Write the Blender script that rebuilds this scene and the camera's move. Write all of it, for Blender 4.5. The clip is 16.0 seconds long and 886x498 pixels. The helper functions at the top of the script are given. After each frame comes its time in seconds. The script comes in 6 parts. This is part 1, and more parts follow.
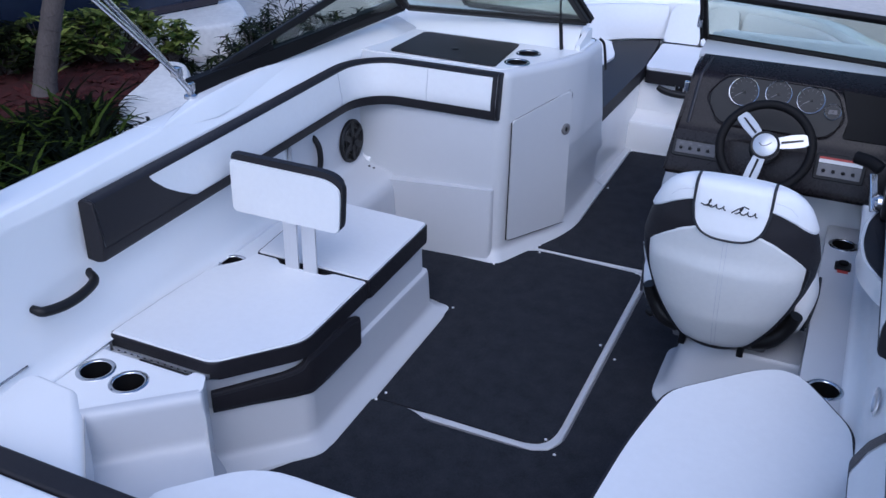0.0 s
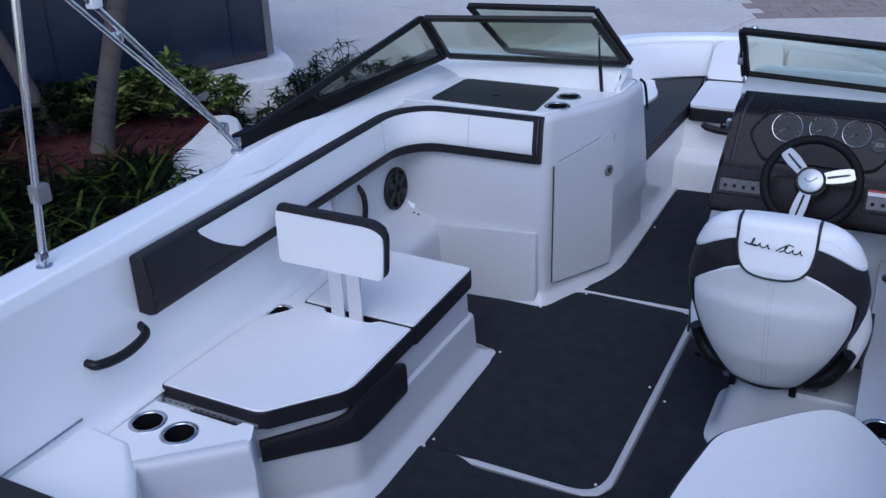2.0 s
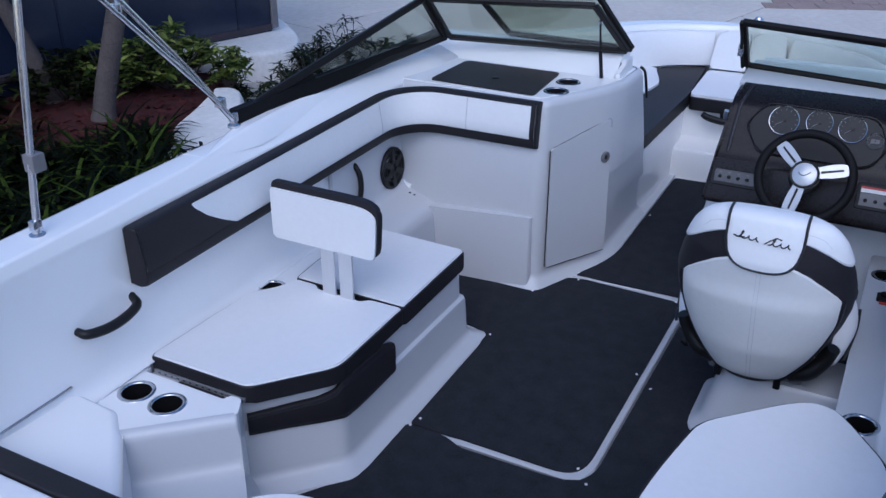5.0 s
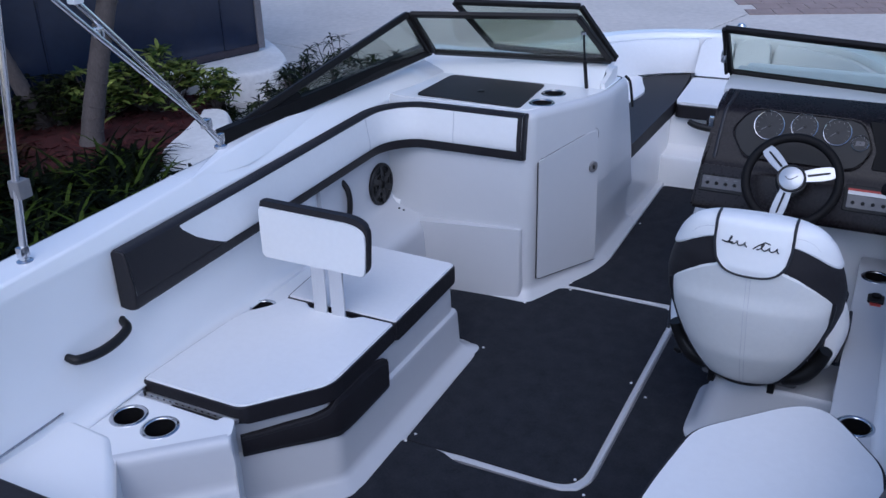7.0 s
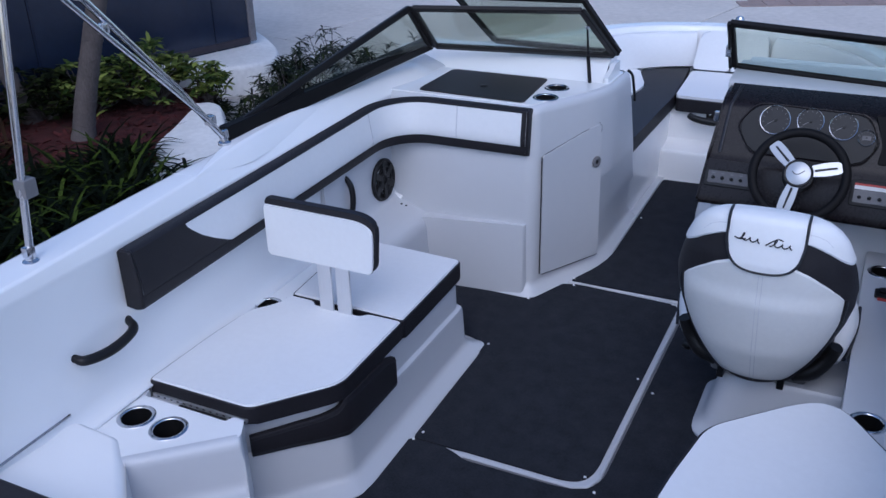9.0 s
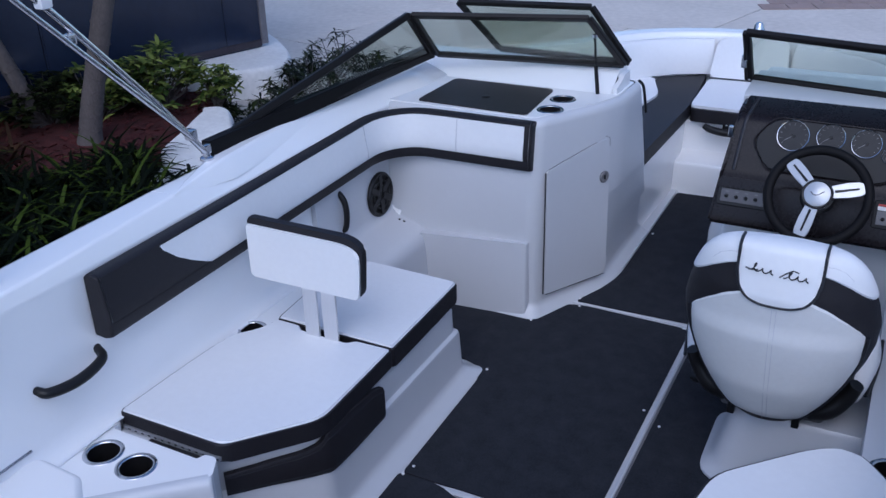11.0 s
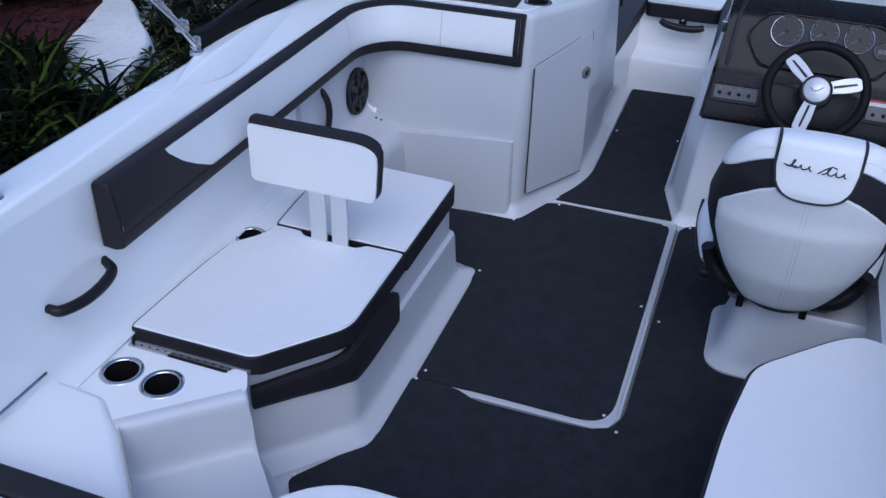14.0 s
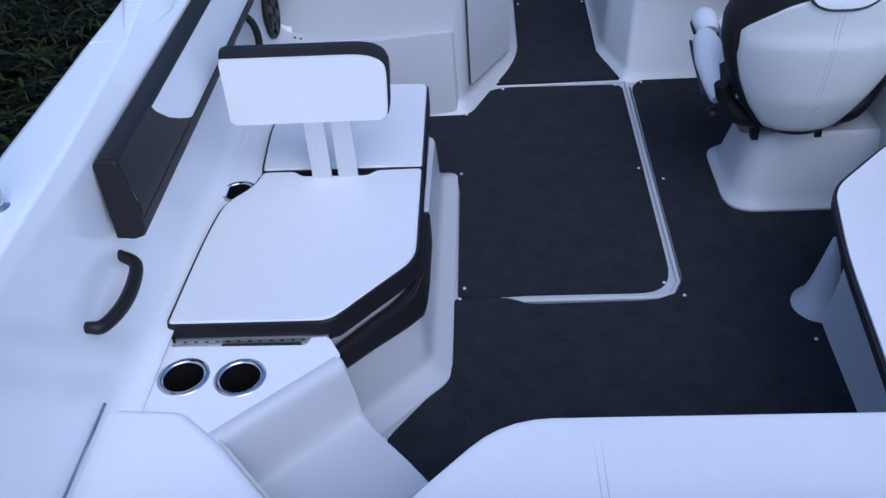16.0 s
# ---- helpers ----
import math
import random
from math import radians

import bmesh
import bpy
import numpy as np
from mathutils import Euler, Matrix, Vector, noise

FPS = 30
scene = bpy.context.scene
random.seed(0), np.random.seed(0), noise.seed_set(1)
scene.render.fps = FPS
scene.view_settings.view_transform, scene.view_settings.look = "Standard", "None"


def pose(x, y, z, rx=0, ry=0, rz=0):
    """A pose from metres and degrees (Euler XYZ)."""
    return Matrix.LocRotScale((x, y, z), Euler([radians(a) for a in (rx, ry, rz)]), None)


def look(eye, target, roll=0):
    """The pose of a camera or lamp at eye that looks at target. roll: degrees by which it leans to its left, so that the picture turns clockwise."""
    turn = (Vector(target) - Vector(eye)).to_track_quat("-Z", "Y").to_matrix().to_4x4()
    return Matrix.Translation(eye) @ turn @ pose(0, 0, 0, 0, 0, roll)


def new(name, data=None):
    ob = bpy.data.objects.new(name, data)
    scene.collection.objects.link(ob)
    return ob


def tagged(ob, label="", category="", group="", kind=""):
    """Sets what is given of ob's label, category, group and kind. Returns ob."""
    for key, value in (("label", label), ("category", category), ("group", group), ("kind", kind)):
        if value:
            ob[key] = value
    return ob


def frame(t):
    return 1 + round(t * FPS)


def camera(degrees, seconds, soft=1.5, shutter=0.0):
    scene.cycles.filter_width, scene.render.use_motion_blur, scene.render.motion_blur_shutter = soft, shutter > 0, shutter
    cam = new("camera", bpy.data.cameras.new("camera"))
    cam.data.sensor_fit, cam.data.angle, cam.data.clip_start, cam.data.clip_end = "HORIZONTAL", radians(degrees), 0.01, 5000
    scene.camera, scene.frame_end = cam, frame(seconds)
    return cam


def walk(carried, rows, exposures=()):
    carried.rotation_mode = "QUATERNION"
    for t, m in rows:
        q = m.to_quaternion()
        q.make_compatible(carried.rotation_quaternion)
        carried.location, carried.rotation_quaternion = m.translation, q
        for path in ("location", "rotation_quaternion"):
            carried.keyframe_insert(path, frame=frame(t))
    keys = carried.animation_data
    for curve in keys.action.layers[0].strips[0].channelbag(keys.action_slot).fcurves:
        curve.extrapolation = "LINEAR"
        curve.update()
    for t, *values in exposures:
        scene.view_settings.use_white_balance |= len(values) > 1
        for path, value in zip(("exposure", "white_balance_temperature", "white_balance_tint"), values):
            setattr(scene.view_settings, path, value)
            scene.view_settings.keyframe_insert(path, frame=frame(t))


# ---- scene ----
cam = camera(51.5, 16.0)
PATH = [
    (0, (1.284, -2.404, 2.031), (0.566, -0.787, 1.098), 1.1),
    (0.5, (1.302, -2.405, 2.043), (0.514, -0.793, 1.16), -1.0),
    (1, (1.302, -2.416, 2.036), (0.475, -0.805, 1.186), -1.6),
    (1.5, (1.315, -2.402, 2.05), (0.491, -0.792, 1.195), -1.8),
    (2, (1.32, -2.399, 2.052), (0.481, -0.795, 1.201), -2.0),
    (2.5, (1.325, -2.413, 2.047), (0.451, -0.845, 1.166), -1.7),
    (3, (1.335, -2.398, 2.053), (0.46, -0.878, 1.092), -1.6),
    (3.5, (1.338, -2.387, 2.041), (0.487, -0.86, 1.069), -1.0),
    (4, (1.336, -2.393, 2.051), (0.496, -0.845, 1.102), -0.5),
    (4.5, (1.35, -2.397, 2.061), (0.518, -0.826, 1.145), -0.0),
    (6.8, (1.356, -2.392, 2.071), (0.529, -0.785, 1.215), -1.5),
    (7, (1.363, -2.39, 2.064), (0.538, -0.785, 1.201), -1.6),
    (7.5, (1.372, -2.387, 2.069), (0.542, -0.793, 1.191), -2.0),
    (8, (1.365, -2.389, 2.062), (0.532, -0.797, 1.183), -1.8),
    (8.5, (1.362, -2.39, 2.068), (0.551, -0.789, 1.184), -1.1),
    (9, (1.289, -2.394, 2.071), (0.49, -0.785, 1.192), -1.5),
    (9.2, (1.278, -2.401, 2.077), (0.489, -0.793, 1.186), -1.4),
    (11.3, (1.28, -2.139, 2.053), (0.415, -0.561, 1.181), -1.8),
    (11.5, (1.281, -2.133, 2.055), (0.383, -0.58, 1.171), -1.7),
    (12, (1.284, -2.14, 2.06), (0.366, -0.617, 1.145), -1.4),
    (12.5, (1.272, -2.128, 2.068), (0.358, -0.619, 1.127), -0.4),
    (13, (1.192, -2.148, 2.043), (0.282, -0.648, 1.084), 0.3),
    (13.2, (1.126, -2.166, 2.032), (0.233, -0.667, 1.055), 1.2),
    (13.5, (0.996, -2.211, 2.036), (0.211, -0.682, 1.015), 3.1),
    (13.8, (0.904, -2.251, 2.021), (0.27, -0.675, 0.964), 1.8),
    (14, (0.842, -2.26, 2.018), (0.284, -0.665, 0.947), 1.5),
    (14.2, (0.793, -2.238, 2.002), (0.303, -0.63, 0.918), 1.7),
    (14.5, (0.674, -2.201, 1.985), (0.322, -0.572, 0.88), 2.7),
    (14.8, (0.569, -2.16, 1.961), (0.296, -0.523, 0.845), 2.8),
    (15, (0.496, -2.151, 1.952), (0.212, -0.534, 0.809), 0.9),
    (15.2, (0.445, -2.151, 1.954), (0.14, -0.563, 0.776), -0.4),
    (15.5, (0.298, -2.211, 1.938), (0.049, -0.627, 0.743), -0.9),
    (15.8, (0.182, -2.208, 1.915), (0.014, -0.63, 0.696), -4.1),
    (16, (0.121, -2.181, 1.847), (-0.008, -0.603, 0.625), -4.6),
]
walk(cam, [(t, look(eye, target, roll)) for t, eye, target, roll in PATH], [(0.0, 0.12, 5230, 14), (1.0, -0.01, 5230, 14), (2.5, -0.08, 5200, 13), (4.0, -0.07, 5190, 13), (7.0, -0.07, 5240, 14), (11.5, -0.08, 5230, 14), (12.5, -0.13, 5210, 14), (13.5, -0.16, 5190, 13), (14.0, -0.05, 5190, 13), (14.5, 0.07, 5190, 13), (15.5, 0.15, 5130, 13), (16.0, 0.13, 5110, 13)])

# ---- world and sun ----
SUN_AZ, SUN_UP = radians(159), radians(49)
world = bpy.data.worlds.new("sky")
scene.world = world
world.use_nodes = True
wn = world.node_tree.nodes
sky = wn.new("ShaderNodeTexSky")
sky.sky_type = "NISHITA"
sky.sun_disc = False
sky.sun_elevation = SUN_UP
sky.sun_rotation = SUN_AZ
sky.air_density, sky.dust_density, sky.ozone_density = 1.0, 2.0, 1.2
world.node_tree.links.new(sky.outputs[0], wn["Background"].inputs[0])
wn["Background"].inputs[1].default_value = 0.165
sun_data = bpy.data.lights.new("sun", "SUN")
sun_data.energy, sun_data.angle, sun_data.color = 0.80, radians(60), (1.0, 0.945, 0.86)
sun = new("sun", sun_data)
sun.matrix_world = look((5 * math.sin(SUN_AZ), 5 * math.cos(SUN_AZ), 5 * math.tan(SUN_UP)), (0, 0, 0))


# ---- materials ----
def principled(name, base, rough, metal=0.0, vary=0.0, vscale=6.0, bump=0.0, bscale=200.0, coat=0.0, stretch=None, spec=0.5, rvary=0.0):
    m = bpy.data.materials.new(name)
    m.use_nodes = True
    nt = m.node_tree
    p = nt.nodes["Principled BSDF"]
    p.inputs["Base Color"].default_value = (*base, 1)
    p.inputs["Roughness"].default_value = rough
    p.inputs["Metallic"].default_value = metal
    p.inputs["Coat Weight"].default_value = coat
    p.inputs["Coat Roughness"].default_value = 0.08
    p.inputs["Specular IOR Level"].default_value = spec
    tc = nt.nodes.new("ShaderNodeTexCoord")
    src = tc.outputs["Object"]
    if stretch:
        mp = nt.nodes.new("ShaderNodeMapping")
        mp.inputs["Scale"].default_value = stretch
        nt.links.new(src, mp.inputs["Vector"])
        src = mp.outputs[0]
    if vary or rvary:
        n = nt.nodes.new("ShaderNodeTexNoise")
        n.inputs["Scale"].default_value, n.inputs["Detail"].default_value = vscale, 6
        nt.links.new(src, n.inputs["Vector"])
        n2 = nt.nodes.new("ShaderNodeTexNoise")
        n2.inputs["Scale"].default_value, n2.inputs["Detail"].default_value = vscale * 12, 3
        nt.links.new(src, n2.inputs["Vector"])
        add = nt.nodes.new("ShaderNodeMath")
        add.operation = "ADD"
        nt.links.new(n.outputs[0], add.inputs[0])
        nt.links.new(n2.outputs[0], add.inputs[1])
        r = nt.nodes.new("ShaderNodeMapRange")
        r.inputs["From Min"].default_value, r.inputs["From Max"].default_value = 0.6, 1.4
        r.inputs["To Min"].default_value, r.inputs["To Max"].default_value = 1 - vary, 1 + vary
        nt.links.new(add.outputs[0], r.inputs["Value"])
        mul = nt.nodes.new("ShaderNodeVectorMath")
        mul.operation = "SCALE"
        mul.inputs[0].default_value = base
        nt.links.new(r.outputs[0], mul.inputs["Scale"])
        nt.links.new(mul.outputs[0], p.inputs["Base Color"])
        if rvary:
            r2 = nt.nodes.new("ShaderNodeMapRange")
            r2.inputs["From Min"].default_value, r2.inputs["From Max"].default_value = 0.6, 1.4
            r2.inputs["To Min"].default_value, r2.inputs["To Max"].default_value = max(rough - rvary, 0.02), rough + rvary
            nt.links.new(add.outputs[0], r2.inputs["Value"])
            nt.links.new(r2.outputs[0], p.inputs["Roughness"])
    if bump:
        b = nt.nodes.new("ShaderNodeBump")
        b.inputs["Strength"].default_value, b.inputs["Distance"].default_value = bump, 0.002
        n3 = nt.nodes.new("ShaderNodeTexNoise")
        n3.inputs["Scale"].default_value, n3.inputs["Detail"].default_value = bscale, 4
        nt.links.new(src, n3.inputs["Vector"])
        nt.links.new(n3.outputs[0], b.inputs["Height"])
        nt.links.new(b.outputs[0], p.inputs["Normal"])
    return m


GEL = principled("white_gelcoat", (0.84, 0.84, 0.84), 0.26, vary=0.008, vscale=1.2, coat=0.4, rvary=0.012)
# GEL's gelcoat again, with interior shade and sky blue put into its colour.
GEL_SHADED = principled("shaded_gelcoat", (0.545, 0.552, 0.572), 0.38, vary=0.012, vscale=2.0, bump=0.03, bscale=260, coat=0.15)
VINYL = principled("white_vinyl", (0.75, 0.75, 0.755), 0.5, vary=0.025, vscale=4.0, bump=0.25, bscale=420)
# White vinyl copy, darkened so the chair back's shade lies in its colour.
VINYL_SHADED = principled("shaded_white_vinyl", (0.66, 0.66, 0.65), 0.5, vary=0.035, vscale=5.0, bump=0.3, bscale=420)
DARK = principled("charcoal_vinyl", (0.013, 0.0115, 0.014), 0.55, vary=0.2, vscale=5.0, bump=0.35, bscale=380, spec=0.35)
PIPING = principled("black_piping", (0.012, 0.012, 0.016), 0.5)
CARPET = principled("charcoal_carpet", (0.0228, 0.0245, 0.0305), 0.95, vary=0.35, vscale=14.0, bump=1.0, bscale=520, spec=0.15)
STEEL = principled("polished_stainless", (0.62, 0.62, 0.64), 0.16, metal=1.0, rvary=0.06, vary=0.05)
ALU = principled("brushed_aluminium", (0.72, 0.72, 0.73), 0.34, metal=0.85, vary=0.04, stretch=(40, 40, 1))
BLACK = principled("black_plastic", (0.010, 0.0095, 0.010), 0.42, vary=0.1, bump=0.1, spec=0.3)
RUBBER = principled("black_rubber", (0.007, 0.0065, 0.007), 0.6, vary=0.1, bump=0.15, spec=0.14)
DASH = principled("dark_gloss_dash", (0.0105, 0.0078, 0.009), 0.28, vary=0.3, vscale=9, rvary=0.08, spec=0.24)
DASHRIM = principled("dash_edge_trim", (0.022, 0.019, 0.020), 0.28, vary=0.2, vscale=12)
BRONZE = principled("dark_anodised_frame", (0.010, 0.0085, 0.0085), 0.45, metal=0.05, vary=0.1, spec=0.25)
PLATE = principled("dim_switch_plate", (0.085, 0.081, 0.086), 0.35, vary=0.2, vscale=20)
SILVER = principled("silver_trim", (0.52, 0.53, 0.55), 0.38, metal=0.6, vary=0.05)
GREYSW = principled("grey_switch_panel", (0.16, 0.155, 0.16), 0.4, vary=0.15)
FACE = principled("gauge_face", (0.016, 0.016, 0.018), 0.22, vary=0.5, vscale=30, spec=0.25)
RED = principled("red_label", (0.45, 0.05, 0.04), 0.5)
WHITELBL = principled("white_label", (0.75, 0.75, 0.75), 0.5)
GREENLBL = principled("green_tag", (0.35, 0.5, 0.05), 0.6)
TINT = principled("tinted_lid", (0.020, 0.018, 0.018), 0.5, vary=0.2, vscale=8, bump=0.1, spec=0.3)
CONCRETE = principled("pale_concrete", (0.58, 0.535, 0.485), 0.85, vary=0.14, vscale=0.8, bump=0.5, bscale=60)
STUCCO = principled("white_stucco", (0.74, 0.73, 0.71), 0.8, vary=0.12, vscale=1.6, bump=0.6, bscale=70)
MULCH = principled("red_mulch", (0.048, 0.0055, 0.005), 0.95, vary=0.7, vscale=9, bump=1.0, bscale=70)
SOIL = principled("dark_soil", (0.016, 0.012, 0.009), 0.95, vary=0.5, vscale=5, bump=1.0, bscale=60, spec=0.1)
BARK = principled("grey_bark", (0.085, 0.070, 0.066), 0.9, vary=0.35, vscale=6, bump=1.0, bscale=40, stretch=(1, 1, 0.35))
NAVY = principled("navy_panel", (0.012, 0.018, 0.040), 0.25, vary=0.15, vscale=1.0, coat=0.2)
HULL = principled("hull_gelcoat", (0.74, 0.74, 0.75), 0.2, vary=0.03, coat=0.4)
PAVER = principled("brick_paver", (0.30, 0.225, 0.20), 0.9, vary=0.2, vscale=3, bump=0.5, bscale=60)
STITCH = principled("grey_thread", (0.52, 0.52, 0.55), 0.7)
PIPEWHITE = principled("white_piping", (0.72, 0.72, 0.73), 0.5)


def leaf_material(name, a, b, spec=0.25, low=0.0):
    m = bpy.data.materials.new(name)
    m.use_nodes = True
    nt = m.node_tree
    p = nt.nodes["Principled BSDF"]
    g = nt.nodes.new("ShaderNodeNewGeometry")
    r = nt.nodes.new("ShaderNodeValToRGB")
    r.color_ramp.elements[0].color, r.color_ramp.elements[1].color = (*a, 1), (*b, 1)
    nt.links.new(g.outputs["Random Per Island"], r.inputs[0])
    nt.links.new(r.outputs[0], p.inputs["Base Color"])
    p.inputs["Roughness"].default_value = 0.6
    p.inputs["Specular IOR Level"].default_value = spec
    r.color_ramp.elements[0].position = low
    return m


LEAF = leaf_material("broad_green_leaf", (0.030, 0.055, 0.009), (0.25, 0.29, 0.062), 0.2, 0.25)
# Two leaf tones set near black: the planting's deep shade is in them.
STRAP_SHADED = leaf_material("shaded_strap_leaf", (0.002, 0.004, 0.001), (0.040, 0.062, 0.008), 0.08, 0.55)
FERN_SHADED = leaf_material("shaded_green_leaf", (0.003, 0.005, 0.0015), (0.034, 0.045, 0.012), 0.08, 0.45)
BROWN = leaf_material("dry_frond", (0.02, 0.011, 0.006), (0.075, 0.038, 0.018), 0.1, 0.3)


def pane_material():
    m = bpy.data.materials.new("smoked_glass")
    m.use_nodes = True
    nt = m.node_tree
    nt.nodes.remove(nt.nodes["Principled BSDF"])
    t = nt.nodes.new("ShaderNodeBsdfTransparent")
    t.inputs[0].default_value = (0.81, 0.84, 0.78, 1)
    g = nt.nodes.new("ShaderNodeBsdfGlossy")
    g.inputs["Roughness"].default_value = 0.02
    mix = nt.nodes.new("ShaderNodeMixShader")
    mix.inputs[0].default_value = 0.07
    nt.links.new(t.outputs[0], mix.inputs[1])
    nt.links.new(g.outputs[0], mix.inputs[2])
    nt.links.new(mix.outputs[0], nt.nodes["Material Output"].inputs[0])
    return m


GLASS = pane_material()

# ---- mesh helpers ----
ORIGIN = {}


def thing(name, label, category, at=(0, 0, 0), group="", kind=""):
    ob = new(name)
    ob.location = at
    ob.empty_display_size = 0.05
    ORIGIN[ob] = Vector(at)
    return tagged(ob, label, category, group, kind)


def part(name, bm, material, parent=None, label="", kind="", angle=38, fix=True, wn=True):
    if fix:
        bmesh.ops.recalc_face_normals(bm, faces=bm.faces[:])
    me = bpy.data.meshes.new(name)
    bm.to_mesh(me)
    bm.free()
    org = ORIGIN.get(parent, Vector((0, 0, 0)))
    me.transform(Matrix.Translation(-org))
    me.materials.append(material)
    me.polygons.foreach_set("use_smooth", [True] * len(me.polygons))
    me.set_sharp_from_angle(angle=radians(angle))
    ob = new(name, me)
    if wn:
        ob.modifiers.new("normals", "WEIGHTED_NORMAL").keep_sharp = True
    if parent is not None:
        ob.parent = parent
    ORIGIN[ob] = org
    return tagged(ob, label, "", "", kind)


def single(name, bm, material, label, category, at=(0, 0, 0), group="", kind="", angle=38):
    """A thing that is one mesh."""
    ob = part(name, bm, material, None, angle=angle)
    ob.data.transform(Matrix.Translation(-Vector(at)))
    ob.location = at
    ORIGIN[ob] = Vector(at)
    return tagged(ob, label, category, group, kind)


def rounded(pts, r, n=4):
    out = []
    k = len(pts)
    for i in range(k):
        p = Vector(pts[i][:2])
        a, b = Vector(pts[i - 1][:2]), Vector(pts[(i + 1) % k][:2])
        rr = pts[i][2] if len(pts[i]) > 2 else r
        da, db = (a - p), (b - p)
        ra, rb = min(rr, da.length * 0.48), min(rr, db.length * 0.48)
        pa, pb = p + da.normalized() * ra, p + db.normalized() * rb
        for j in range(n + 1):
            t = j / n
            out.append(tuple((1 - t) ** 2 * pa + 2 * t * (1 - t) * p + t * t * pb))
    return out


def offset(pts, d):
    """Moves a counter-clockwise outline outwards by d."""
    k = len(pts)
    out = []
    for i in range(k):
        a, p, b = Vector(pts[i - 1]), Vector(pts[i]), Vector(pts[(i + 1) % k])
        e, f = (p - a), (b - p)
        if e.length < 1e-7:
            e = f
        if f.length < 1e-7:
            f = e
        n = (Vector((e.y, -e.x)).normalized() + Vector((f.y, -f.x)).normalized())
        n = n.normalized() if n.length > 1e-6 else Vector((e.y, -e.x)).normalized()
        out.append(tuple(p + n * d))
    return out


def prism(bm, pts, z0, z1, bev=0.0, seg=3, both=False, puff=0.0):
    lo = [bm.verts.new((x, y, z0)) for x, y in pts]
    hi = [bm.verts.new((x, y, z1)) for x, y in pts]
    k = len(pts)
    fb = bm.faces.new(lo[::-1])
    ft = bm.faces.new(hi)
    for i in range(k):
        bm.faces.new((lo[i], lo[(i + 1) % k], hi[(i + 1) % k], hi[i]))
    if bev:
        edges = list(ft.edges) + (list(fb.edges) if both else [])
        bmesh.ops.bevel(bm, geom=edges, offset=bev, segments=seg, profile=0.6, affect="EDGES", clamp_overlap=True)
    return bm


def extrude_profile(bm, profile, axis, a, b):
    """A solid whose cross-section (two coordinates) runs along an axis from a to b."""
    def put(u, v, w):
        return {"x": (w, u, v), "y": (u, w, v)}[axis]
    lo = [bm.verts.new(put(u, v, a)) for u, v in profile]
    hi = [bm.verts.new(put(u, v, b)) for u, v in profile]
    k = len(profile)
    bm.faces.new(lo)
    bm.faces.new(hi[::-1])
    for i in range(k):
        bm.faces.new((lo[i], hi[i], hi[(i + 1) % k], lo[(i + 1) % k]))
    return bm


def box(bm, lo, hi, bev=0.0, m=None, seg=2):
    pre = set(bm.verts)
    v = [bm.verts.new((x, y, z)) for x in (lo[0], hi[0]) for y in (lo[1], hi[1]) for z in (lo[2], hi[2])]
    fs = [bm.faces.new([v[i] for i in q]) for q in ((0, 1, 3, 2), (4, 6, 7, 5), (0, 4, 5, 1), (2, 3, 7, 6), (0, 2, 6, 4), (1, 5, 7, 3))]
    if bev:
        bmesh.ops.bevel(bm, geom=list({e for f in fs for e in f.edges}), offset=bev, segments=seg, profile=0.6, affect="EDGES")
    if m is not None:
        bmesh.ops.transform(bm, matrix=m, verts=[w for w in bm.verts if w not in pre])
    return bm


def beam(bm, p, q, w, h, up=(0, 0, 1), bev=0.003):
    """A bar from p to q, w wide across and h deep along up."""
    p, q = Vector(p), Vector(q)
    d = (q - p)
    y = d.normalized()
    x = y.cross(Vector(up)).normalized()
    z = x.cross(y)
    m = Matrix.Translation(p) @ Matrix((x, y, z)).transposed().to_4x4()
    return box(bm, (-w / 2, 0, -h / 2), (w / 2, d.length, h / 2), bev, m, 1)


def tube(bm, pts, r, n=10, closed=False):
    pts = [Vector(p) for p in pts]
    k = len(pts)
    rings = []
    side = None
    for i in range(k):
        if closed:
            d = pts[(i + 1) % k] - pts[i - 1]
        else:
            d = pts[min(i + 1, k - 1)] - pts[max(i - 1, 0)]
        d.normalize()
        if side is None:
            side = d.orthogonal().normalized()
        else:
            side = (side - d * side.dot(d)).normalized()
        other = d.cross(side)
        rr = r(i / (k - 1)) if callable(r) else r
        rings.append([bm.verts.new(pts[i] + rr * (math.cos(2 * math.pi * j / n) * side + math.sin(2 * math.pi * j / n) * other)) for j in range(n)])
    for i in range(k if closed else k - 1):
        a, b = rings[i], rings[(i + 1) % k]
        for j in range(n):
            bm.faces.new((a[j], a[(j + 1) % n], b[(j + 1) % n], b[j]))
    if not closed:
        bm.faces.new(rings[0][::-1])
        bm.faces.new(rings[-1])
    return bm


def curve_points(ctrl, n=10):
    """A smooth line through the given points."""
    c = [Vector(p) for p in ctrl]
    c = [2 * c[0] - c[1]] + c + [2 * c[-1] - c[-2]]
    out = []
    for i in range(1, len(c) - 2):
        for j in range(n):
            t = j / n
            a, b, d, e = c[i - 1], c[i], c[i + 1], c[i + 2]
            out.append(0.5 * ((2 * b) + (d - a) * t + (2 * a - 5 * b + 4 * d - e) * t * t + (3 * b - a - 3 * d + e) * t ** 3))
    out.append(c[-2])
    return out


